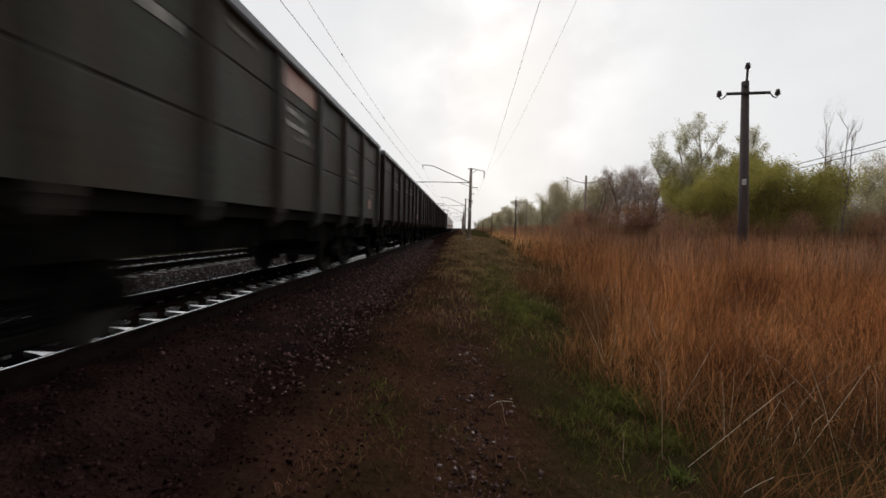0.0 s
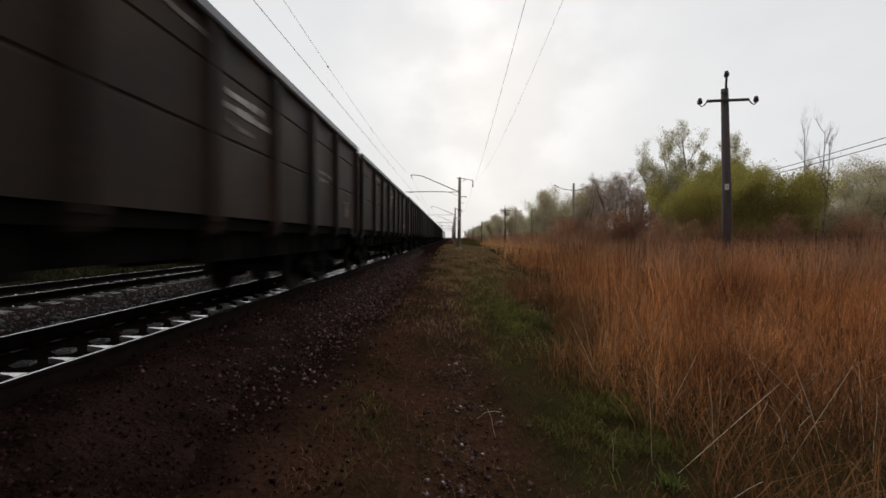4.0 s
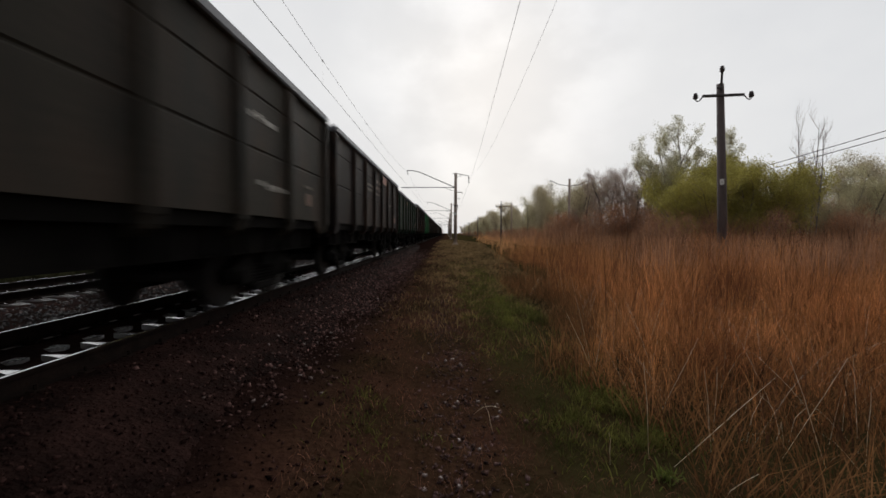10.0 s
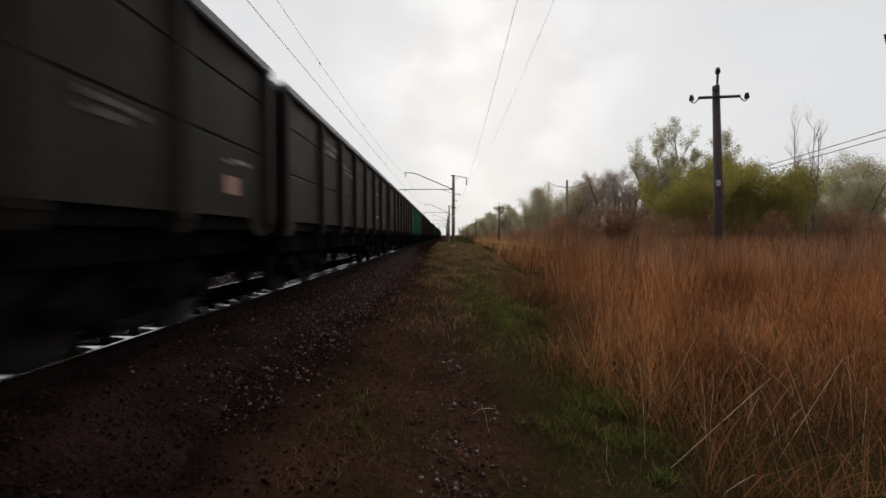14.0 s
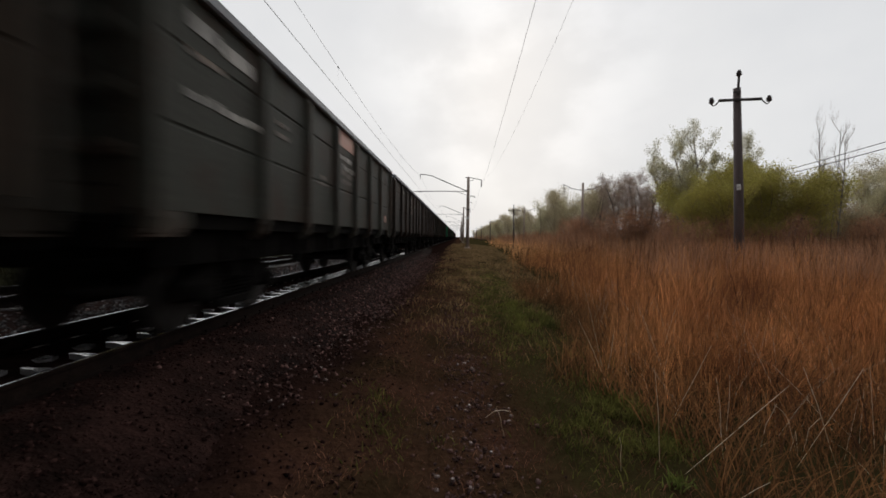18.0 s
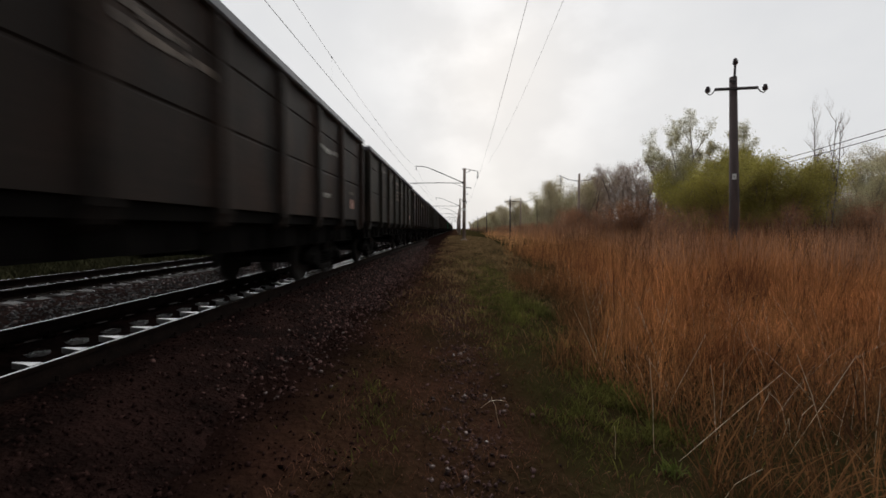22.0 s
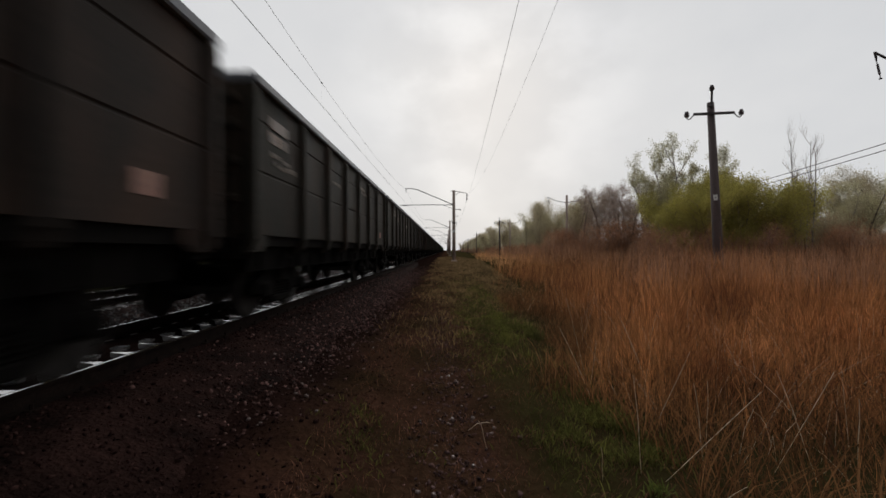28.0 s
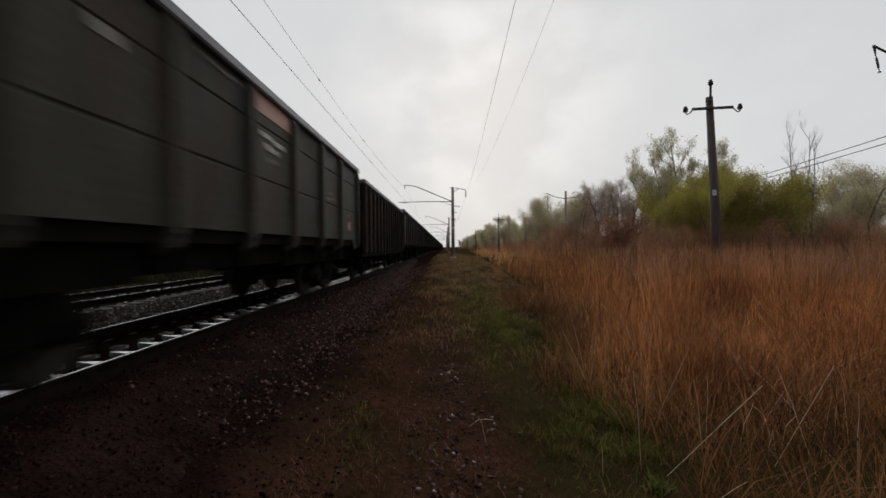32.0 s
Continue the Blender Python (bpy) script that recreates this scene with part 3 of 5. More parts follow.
stones("middle_ballast_stones", np.stack([sx, sy, np.full(n, 0.215)], -1), rng.uniform(0.014, 0.03, n), GREYSTONE, "crushed stones between the two tracks")
# scattered pale stones, glints given as colour
n = 260
sx, sy = rng.uniform(-7.7, -5.9, n), 3 + 26 * rng.random(n) ** 1.3
stones("pale_ballast_stones", np.stack([sx, sy, np.full(n, 0.228)], -1), rng.uniform(0.012, 0.024, n), GLINT_STONE, "single pale stones between the two tracks, painted as wet glints")
n = 2300
sy = 1.8 + 9 * rng.random(n) ** 1.4
sx = rng.normal(0.12, 0.2, n) - 0.03 * (sy - 3.0)
stones("path_gravel", np.stack([sx, sy, ground_z(sx, sy) + 0.002], -1), rng.uniform(0.004, 0.014, n), PATHSTONE, "purple-brown gravel pressed into the path")


def stone_mesh(i):
    r = np.random.default_rng(100 + i)
    v = (ICO_V + r.normal(0, 0.26, ICO_V.shape)) * r.uniform(0.6, 1.25, 3) * np.array((1, 1, 0.7))
    # two kinds in eight are pale, as painted glints
    return sheet("stone", v * 0.026, ICO_F, STONE if i < 6 else GLINT_STONE)


stone_kinds = [stone_mesh(i) for i in range(8)]
for i in range(280):
    if i < 180:
        x, y = random.gauss(-1.75, 0.42), 3.6 + 6.5 * random.random()
        z = max(float(bed_z(np.array(x))), float(ground_z(x, y)))
        owner = ballast
    else:
        x, y = random.gauss(0.12, 0.24), 2.2 + 3.4 * random.random()
        z, owner = float(ground_z(x, y)), ground
    k = random.uniform(0.3, 0.75)
    st = part("stone", stone_kinds[i % 8], owner, (x, y, z + 0.006), turn=(0, 0, random.uniform(0, 360)))
    st.scale = (k, k, k)

# ---------------------------------------------------------------- blades of grass


def blades(name, base, height, width, lean, material, label, category, seg=3, droop=0.5):
    """Thin bent blades, each a tapering strip."""
    n = len(base)
    az, face = rng.uniform(0, 6.283, n), rng.uniform(0, 6.283, n)
    t = np.linspace(0, 1, seg + 1)
    out = lean[:, None] * height[:, None] * (t[None] * (1 - droop) + droop * t[None] ** 2.4)
    up = height[:, None] * t[None] * np.sqrt(np.clip(1 - (lean[:, None] * t[None]) ** 2 * 0.6, 0.1, 1))
    cx = base[:, 0:1] + out * np.cos(az)[:, None]
    cy = base[:, 1:2] + out * np.sin(az)[:, None]
    cz = base[:, 2:3] + up
    w = width[:, None] * (1 - 0.75 * t[None] ** 2) * 0.5
    dx, dy = np.cos(face)[:, None] * w, np.sin(face)[:, None] * w
    v = np.stack([np.stack([cx - dx, cy - dy, cz], -1), np.stack([cx + dx, cy + dy, cz], -1)], 2).reshape(-1, 3)
    k = np.arange(seg) * 2
    q = np.stack([k, k + 1, k + 3, k + 2], -1)
    f = q[None] + (np.arange(n) * (2 * seg + 2))[:, None, None]
    return tagged(new(name, sheet(name, v, f.reshape(-1, 4), material)), label, category, kind="stuff")


def reed_edge(y):
    return 1.86 + 0.045 * y + 0.34 * np.sin(y * 0.9 + 0.5) + 0.2 * np.sin(y * 2.3) + 0.1 * np.sin(y * 5.1)


def scatter(n, x0, x1, y0, y1, power=1.0):
    x = rng.uniform(x0, x1, n)
    y = y0 + (y1 - y0) * rng.random(n) ** power
    return x, y


def reeds(n, span, y0, y1, h0, h1, w, power, lean, tag, material=None):
    x, y = scatter(n, 0, span, y0, y1, power)
    ramp = np.clip(x / 2.0, 0, 1) * np.clip((y - 0.6) / 4.2, 0.25, 1)
    x = x + reed_edge(y)
    clump = 0.5 + 0.5 * np.sin(x * 1.9 + 1.3 * np.sin(y * 1.1)) * np.sin(y * 1.6 + x * 0.4)
    patch = 0.5 + 0.5 * np.sin(x * 0.6 + 0.8 * np.sin(y * 0.31) + 1.0) * np.sin(y * 0.43 + 0.5 * np.sin(x * 0.37))
    stand = np.exp(-((x - 2.9) / 0.9) ** 2 - ((y - 5.2) / 1.4) ** 2)            # a tall thick stand beside the path
    keep = rng.random(n) < 0.45 * stand + (0.12 + 0.88 * clump ** 1.5) * (0.3 + 0.7 * patch) * np.where((y < 3.8) & (x > 2.1), 0.07, 1.0) * (0.04 + 0.96 * ramp ** 1.6) * np.clip((y - 2.5) / 3.6, 0.06, 1)
    x, y, ramp, clump, patch, stand = x[keep], y[keep], ramp[keep], clump[keep], patch[keep], stand[keep]
    m = len(x)
    h = rng.uniform(h0, h1, m) * np.where(rng.random(m) < 0.05, 1.3, 1.0) * (0.45 + 0.55 * ramp) * (0.72 + 0.32 * clump) * (0.8 + 0.3 * patch) * (1 + 0.3 * stand)
    return blades("reed_grass", np.stack([x, y, ground_z(x, y) - 0.02], -1), h, rng.uniform(0.5, 1.5, m) * w, np.abs(rng.normal(0, lean, m)) + 0.03, material or DRY, tag, "reeds")


reeds(110000, 8.0, 0.9, 12.0, 0.4, 1.3, 0.0030, 1.0, 0.24, "tall dry russet reed grass beside the path")
reeds(120000, 26.0, 7.0, 32.0, 0.8, 1.85, 0.0075, 1.2, 0.2, "dense dry russet reed grass across the meadow", MEADOW)
# the farthest band takes the reed colour with haze painted in
reeds(40000, 75.0, 28.0, 150.0, 1.1, 2.0, 0.035, 1.2, 0.25, "distant dry reed grass before the trees, paled for haze", HAZE_REED)

x, y = scatter(9000, 0.2, 14.0, 3.0, 22.0, 1.0)
x = x + reed_edge(y)
keep = np.sin(x * 1.3 + 2.0 * np.sin(y * 0.7)) * np.sin(y * 1.1 + x * 0.5) + 0.5 * np.clip((x - 2) / 5, 0, 1.2) > 0.45
x, y = x[keep], y[keep]
blades("dead_stems", np.stack([x, y, ground_z(x, y)], -1), rng.uniform(0.5, 1.75, len(x)) * np.clip((y - 1.0) / 6, 0.4, 1), rng.uniform(0.005, 0.014, len(x)), np.abs(rng.normal(0, 0.28, len(x))), DARK_STEM, "clumps of dark dead stems among the reeds", "dead stems")

x, y = scatter(14000, 1.7, 14.0, -16.0, 0.6, 1.0)
x = x + 0.3 * np.sin(y * 1.3)
blades("reed_grass", np.stack([x, y, ground_z(x, y) - 0.02], -1), rng.uniform(0.5, 1.4, len(x)), rng.uniform(0.004, 0.01, len(x)), np.abs(rng.normal(0, 0.35, len(x))), DRY, "dry russet reed grass behind the mast", "reeds")
x, y = scatter(9000, -1.5, 1.7, -16.0, 1.2, 1.0)
blades("flattened_grass", np.stack([x, y, ground_z(x, y) + 0.004], -1), rng.uniform(0.02, 0.09, len(x)), rng.uniform(0.003, 0.007, len(x)), rng.uniform(0.7, 1.0, len(x)), LITTER, "flattened dead grass round the mast foot", "dead grass")
# dead stems, thicker to the right; their dark colour also stands for tree shade
x, y = scatter(20000, 3.0, 32.0, 9.0, 32.0, 1.0)
x = x + reed_edge(y)
keep = np.sin(x * 0.55 + 1.4 * np.sin(y * 0.33)) * np.sin(y * 0.5 + x * 0.23) + 0.4 * np.sin(x * 1.9 + y) + 0.6 * np.clip((x - 8) / 6, 0, 1) > 0.62
x, y = x[keep], y[keep]
blades("dead_stems", np.stack([x, y, ground_z(x, y)], -1), rng.uniform(0.9, 2.1, len(x)), rng.uniform(0.012, 0.03, len(x)), np.abs(rng.normal(0, 0.3, len(x))), DARK_STEM, "clumps of dark dead stems across the meadow, also for tree shade", "dead stems")
x, y = scatter(30000, 0.3, 9.0, 3.4, 13.0, 1.0)
x = x + reed_edge(y)
keep = rng.random(len(x)) < np.clip((x - reed_edge(y)) / 1.5, 0.15, 1)
x, y = x[keep], y[keep]
blades("reed_leaves", np.stack([x, y, ground_z(x, y) + rng.random(len(x)) * 0.95 * np.clip((y - 0.8) / 5, 0.2, 1)], -1), rng.uniform(0.06, 0.24, len(x)), rng.uniform(0.003, 0.008, len(x)), rng.uniform(0.3, 0.8, len(x)), REED_LEAF, "withered curled leaves on the reed stems", "dead leaves")

x, y = scatter(75000, -30.0, -11.9, -8.0, 90.0, 1.4)
blades("field_grass", np.stack([x, y, ground_z(x, y)], -1), rng.uniform(0.2, 0.6, len(x)), rng.uniform(0.03, 0.07, len(x)), rng.uniform(0.2, 0.8, len(x)), FIELD, "dull grass of the field beyond the tracks", "grass")

# dead weeds and low scrub that close the meadow before the trees
x, y = scatter(26000, 9.0, 50.0, 18.0, 34.0, 1.0)
keep = (rng.random(len(x)) < 0.35 + 0.65 * (np.sin(x * 0.9 + y * 0.3) * np.sin(y * 0.8) > -0.2)) & (y > 16 + x * 0.18)
x, y = x[keep], y[keep]
blades("dead_weeds", np.stack([x, y, ground_z(x, y)], -1), rng.uniform(0.9, 2.3, len(x)) * (0.75 + 0.25 * np.sin(x * 0.7) * np.sin(y * 0.5 + x)), rng.uniform(0.012, 0.035, len(x)), np.abs(rng.normal(0, 0.3, len(x))), WEED, "brown dead weeds and scrub before the trees", "dead weeds")
x, y = scatter(16000, 11.5, 30.0, 40.0, 120.0, 1.3)
blades("dead_weeds", np.stack([x, y, ground_z(x, y)], -1), rng.uniform(1.2, 3.0, len(x)), rng.uniform(0.03, 0.08, len(x)), np.abs(rng.normal(0, 0.3, len(x))), WEED, "brown undergrowth at the edge of the wood", "undergrowth")

x, y = scatter(5200, 5.5, 16.0, 10.6, 13.2, 1.0)
keep = np.sin(x * 1.7 + y) * np.sin(y * 2.1 - x * 0.6) > -0.35
x, y = x[keep], y[keep]
blades("dead_weeds", np.stack([x, y, ground_z(x, y)], -1), rng.uniform(0.9, 1.95, len(x)), rng.uniform(0.005, 0.013, len(x)), np.abs(rng.normal(0, 0.22, len(x))), WEED, "brown dead weeds round the foot of the power pole", "dead weeds")

# low leafy tangle at the foot of the reeds
x, y = scatter(22000, 0, 6.0, 1.6, 14.0, 1.1)
x = x + reed_edge(y) - 0.45
keep = (y > 3.4) | (x < 2.3) | (rng.random(len(x)) < 0.35)
x, y = x[keep], y[keep]
blades("dead_grass_tangle", np.stack([x, y, ground_z(x, y)], -1), rng.uniform(0.15, 0.65, len(x)), rng.uniform(0.004, 0.011, len(x)), rng.uniform(0.3, 0.95, len(x)), TANGLE, "tangled dead grass at the foot of the reeds", "dead grass")

STALKS = [
    ((2.32, 3.79, 0.65), (2.09, 3.79, 0.16)),
    ((2.22, 2.77, 0.64), (1.71, 2.77, 0.16)),
    ((2.93, 3.01, 0.70), (2.61, 3.01, 0.16)),
    ((2.40, 2.88, 0.74), (2.61, 2.88, 0.16)),
    ((2.56, 5.87, 0.59), (2.76, 5.87, 0.07)),
    ((1.27, 4.35, 0.76), (1.58, 4.35, 0.07)),
    ((1.38, 2.87, 0.71), (1.43, 2.87, 0.07)),
    ((1.14, 2.85, 0.22), (1.15, 2.85, 0.07)),
    ((1.91, 3.04, 0.60), (1.96, 3.04, 0.16)),
    ((2.15, 3.26, 0.55), (2.14, 3.26, 0.16)),
    ((6.33, 6.56, 0.53), (6.14, 6.56, 0.16)),
    ((1.77, 2.30, 0.25), (1.61, 2.30, 0.15)),
    ((2.82, 3.21, 0.25), (2.73, 3.21, 0.16)),
    ((1.85, 4.89, 0.52), (1.79, 4.89, 0.07)),
    ((1.84, 4.13, 0.26), (1.92, 4.13, 0.07)),
    ((2.56, 3.34, 0.29), (2.68, 3.34, 0.16)),
    ((3.12, 3.02, 0.49), (3.11, 3.02, 0.16)),
    ((2.52, 3.26, 0.33), (2.44, 3.26, 0.16)),
    ((2.55, 3.17, -0.04), (2.60, 3.17, 0.16)),
    ((0.31, 3.26, 0.24), (0.36, 3.26, 0.07)),
    ((0.47, 3.59, 0.07), (0.32, 3.59, 0.07))]

# pale broken stalks
x, y = scatter(520, 0.2, 6.5, 2.8, 12.0, 1.0)
x = x + reed_edge(y) - 0.2
blades("broken_straw", np.stack([x, y, ground_z(x, y)], -1), rng.uniform(0.15, 1.1, len(x)), rng.uniform(0.0022, 0.0042, len(x)), rng.uniform(0.05, 0.9, len(x)), STRAW, "pale broken straws among the reeds", "straw", droop=0.05)

# single bleached stalks that lean or lie across the reeds
for a, b in STALKS:
    a, b = Vector(a), Vector(b)
    soil = Vector((b.x, b.y, float(ground_z(b.x, b.y)) + 0.004))
    foot = b + (b - a) * min(max((b.z - soil.z) / max(a.z - b.z, 0.06), 0.0), 0.5)
    foot.z = max(min(foot.z, b.z), soil.z)
    tagged(new("bleached_stalk", Shape().tube([foot.lerp(Vector((foot.x, foot.y, soil.z)), 0.98), b.lerp(a, 0.04), a.lerp(b, 0.5) + Vector((0.008, 0, 0.01)), a], [0.0013, 0.002, 0.0018, 0.0011], 5).mesh("bleached_stalk", STRAW)), "single bleached dry stalk leaning among the reeds", "stalk", "bleached stalks")

# green grass in patches along the path
px, py = [], []
for cx, cy, rx, ry, m in ((0.95, 8.6, 0.32, 1.5, 15000), (1.1, 13.0, 0.42, 2.4, 8000), (1.6, 7.3, 0.16, 0.45, 2200), (1.52, 3.4, 0.24, 0.36, 1000), (1.5, 2.72, 0.2, 0.24, 1500), (1.0, 2.72, 0.22, 0.28, 1000), (-0.86, 3.3, 0.14, 0.22, 420), (-0.6, 2.6, 0.25, 0.3, 250), (0.85, 5.2, 0.3, 0.5, 500), (0.6, 18.0, 0.5, 3.0, 5000), (1.75, 4.8, 0.16, 0.4, 700)):
    px.append(rng.normal(cx, rx, m))
    py.append(np.abs(rng.normal(cy, ry, m)) + 0.6)
x, y = np.concatenate(px), np.concatenate(py)
keep = rng.random(len(x)) < 0.12 + 0.88 * (np.sin(x * 6.1 + 1.7 * np.sin(y * 2.9)) * np.sin(y * 4.3 + x * 2) + 0.5 * np.sin(x * 13 + y * 9) > -0.15)
x, y = x[keep], y[keep]
blades("spring_grass", np.stack([x, y, ground_z(x, y) - 0.005], -1), rng.uniform(0.02, 0.10, len(x)) * (1 + 0.6 * (x > 1.1)), rng.uniform(0.005, 0.012, len(x)), rng.uniform(0.4, 1.0, len(x)), GRASS, "short fresh green grass along the path", "grass")
x, y = scatter(38000, -1.1, 2.6, 1.2, 26.0, 1.5)
blades("flattened_grass", np.stack([x, y, ground_z(x, y) + 0.004], -1), rng.uniform(0.02, 0.085, len(x)), rng.uniform(0.002, 0.0055, len(x)), rng.uniform(0.75, 1.0, len(x)), LITTER, "flattened dead grass and litter on the path", "dead grass")
x, y = scatter(46000, 0.0, 1.0, 4.5, 75.0, 1.3)
x = -1.5 + x * (3.9 + 0.05 * y)
keep = rng.random(len(x)) < np.clip((y - 4.5) / 9, 0, 1) * np.clip((x + 1.2 + 0.3 * np.sin(y * 0.9)) / 1.1, 0, 1) * (0.35 + 0.65 * (np.sin(x * 3.3 + 0.9 * np.sin(y * 0.9)) * np.sin(y * 0.8 + x) > -0.25))
x, y = x[keep], y[keep]
blades("dull_path_grass", np.stack([x, y, ground_z(x, y)], -1), rng.uniform(0.04, 0.18, len(x)), rng.uniform(0.0006, 0.0012, len(x)) * (y + 6), rng.uniform(0.3, 1.0, len(x)), DULLGRASS, "dull mixed grass over the far path", "grass")
# one leafy weed beside the path
x, y = rng.normal(1.45, 0.05, 60), rng.normal(2.66, 0.05, 60)
blades("green_weed", np.stack([x, y, ground_z(x, y)], -1), rng.uniform(0.03, 0.10, 60), rng.uniform(0.008, 0.016, 60), rng.uniform(0.5, 0.95, 60), WEED_LEAF, "leafy green weed at the edge of the path", "weed")

# ---------------------------------------------------------------- gondola wagons
PITCH, HALF = 13.92, 6.6
BODY_LO, SIDE_X = 1.37, 1.50
cache = {}


def shared(key, build):
    if key not in cache:
        cache[key] = build()
    return cache[key]


def panel_mesh(length, ribs, hi, lo):
    """Pressed side panel between two posts: a folded sheet with shallow horizontal creases."""
    def build():
        prof = [(SIDE_X - 0.06, lo + 0.05), (SIDE_X, lo + 0.05)]
        for z in ribs:
            prof += [(SIDE_X, z - 0.03), (SIDE_X - 0.014, z - 0.008), (SIDE_X - 0.014, z + 0.008), (SIDE_X + 0.003, z + 0.03)]
        prof += [(SIDE_X, hi - 0.11), (SIDE_X - 0.06, hi - 0.11)]
        return Shape().extrude_y(prof, -length / 2, length / 2).mesh("side_panel", PAINT["brown"])
    return shared(("panel", round(length, 3), tuple(ribs), hi, lo), build)


def post_mesh(width, hi, lo):
    def build():
        s = Shape()
        b, top, w = lo - 0.03, hi - 0.1, width / 2
        sect = [(-w, 0.0), (-w * 0.62, 0.085), (w * 0.62, 0.085), (w, 0.0)]
        for z, k in ((b, 1.0), (top - 0.15, 1.0), (top, 0.45)):
            for yy, xx in sect:
                s.v.append((SIDE_X + xx * k, yy, z))
        for i in range(2):
            for j in range(3):
                s.f.append([i * 4 + j, i * 4 + j + 1, i * 4 + j + 5, i * 4 + j + 4])
            s.f.append([i * 4 + 3, i * 4, i * 4 + 4, i * 4 + 7])
        s.f += [[0, 1, 2, 3], [8, 9, 10, 11]]
        if lo > 1.2:
            s.extrude_y([(SIDE_X - 0.25, b + 0.02), (SIDE_X + 0.07, b + 0.02), (SIDE_X + 0.03, b - 0.14), (SIDE_X - 0.12, b - 0.22)], -w * 0.8, w * 0.8)
        return s.mesh("side_post", PAINT["brown"])
    return shared(("post", width, hi, lo), build)


def build_chord(hi):
    s = Shape()
    for k in (-1, 1):
        s.box((k * (SIDE_X + 0.01) - 0.09, -HALF, hi - 0.155), (k * (SIDE_X + 0.01) + 0.085, HALF, hi), 0.025)
        s.box((0.08 - SIDE_X, k * (HALF - 0.08) - 0.08, hi - 0.155), (SIDE_X - 0.08, k * (HALF - 0.08) + 0.08, hi - 0.004), 0.025)
    return s.mesh("top_chord", CHORD)


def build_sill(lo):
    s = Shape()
    # near-black instead of wagon paint: shade below the panels put into the colour
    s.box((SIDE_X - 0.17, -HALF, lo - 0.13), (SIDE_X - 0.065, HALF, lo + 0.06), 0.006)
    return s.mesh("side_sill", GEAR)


def build_skirt(lo):
    """Plate that closes the corner under the end bay."""
    return Shape().extrude_x([(-0.3, lo + 0.048), (0.3, lo + 0.048), (0.3, lo - 0.21), (-0.12, lo - 0.21), (-0.3, lo - 0.08)], SIDE_X - 0.05, SIDE_X - 0.004).mesh("corner_skirt", PAINT["brown"])


def build_far_side(hi):
    s = Shape()
    s.box((-SIDE_X - 0.03, -HALF + 0.02, BODY_LO - 0.13), (-SIDE_X + 0.05, HALF - 0.02, hi - 0.12), 0.01)
    for i in range(8):
        y = -HALF + 0.1 + i * (2 * HALF - 0.2) / 7
        s.box((-SIDE_X - 0.09, y - 0.08, BODY_LO - 0.13), (-SIDE_X - 0.025, y + 0.08, hi - 0.13), 0.02)
    return s.mesh("far_side_wall", PAINT["brown"])


def build_end(hi):
    return Shape().box((0.13 - SIDE_X, -0.05, BODY_LO - 0.13), (SIDE_X - 0.13, 0.0, hi - 0.13), 0.01).mesh("end_wall", PAINT["brown"])


def build_end_rib():
    return Shape().box((0.14 - SIDE_X, -0.002, -0.07), (SIDE_X - 0.14, 0.06, 0.07), 0.03).mesh("end_rib", PAINT["brown"])


def build_corner(hi):
    return Shape().box((-0.065, -0.12, BODY_LO - 0.13), (0.065, 0.015, hi - 0.13), 0.015).mesh("corner_post", PAINT["brown"])


def end_wall(w, hi, col, y, turn):
    e = part("end_wall", shared(("end", hi), lambda: build_end(hi)), w, (0, y, 0), material=col, turn=(0, 0, turn))
    for z in (1.95, 2.5, 3.05, 3.45):
        part("end_rib", shared("end_rib", build_end_rib), e, (0, 0, z), material=col)
    for x in (0.07 - SIDE_X, SIDE_X - 0.07):
        part("corner_post", shared(("corner", hi), lambda: build_corner(hi)), e, (x, 0, 0), material=col)


def build_floor():
    return Shape().box((0.06 - SIDE_X, -HALF + 0.06, 1.36), (SIDE_X - 0.14, HALF - 0.06, 1.44), 0.01).mesh("floor", GEAR)


def build_centre_sill():
    return Shape().box((-0.22, -HALF + 0.1, 0.98), (0.22, HALF - 0.1, 1.35), 0.02).mesh("centre_sill", GEAR)


def build_end_beam():
    s = Shape().box((-1.36, -0.1, 1.05), (1.36, 0.1, 1.37), 0.02)
    s.box((-0.4, -0.09, 0.86), (0.4, 0.09, 1.06), 0.03)
    return s.mesh("end_beam", GEAR)


def build_crossbearer():
    return Shape().extrude_y([(0.2, 1.355), (1.28, 1.355), (1.28, 1.2), (0.2, 1.05)], -0.05, 0.05).mesh("crossbearer", GEAR)


def build_body_bolster():
    return Shape().box((-1.3, -0.25, 1.02), (1.27, 0.25, 1.358), 0.03).mesh("body_bolster", GEAR)


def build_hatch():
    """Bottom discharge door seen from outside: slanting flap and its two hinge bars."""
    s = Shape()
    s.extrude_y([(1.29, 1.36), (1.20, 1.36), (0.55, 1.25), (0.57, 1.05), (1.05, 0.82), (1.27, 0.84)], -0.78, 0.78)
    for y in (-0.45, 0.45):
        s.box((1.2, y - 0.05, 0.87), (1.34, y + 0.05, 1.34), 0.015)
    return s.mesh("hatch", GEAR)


def build_bolster():
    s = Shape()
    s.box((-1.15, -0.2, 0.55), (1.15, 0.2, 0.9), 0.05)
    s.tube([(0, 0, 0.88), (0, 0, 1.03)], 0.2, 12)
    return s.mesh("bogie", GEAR)


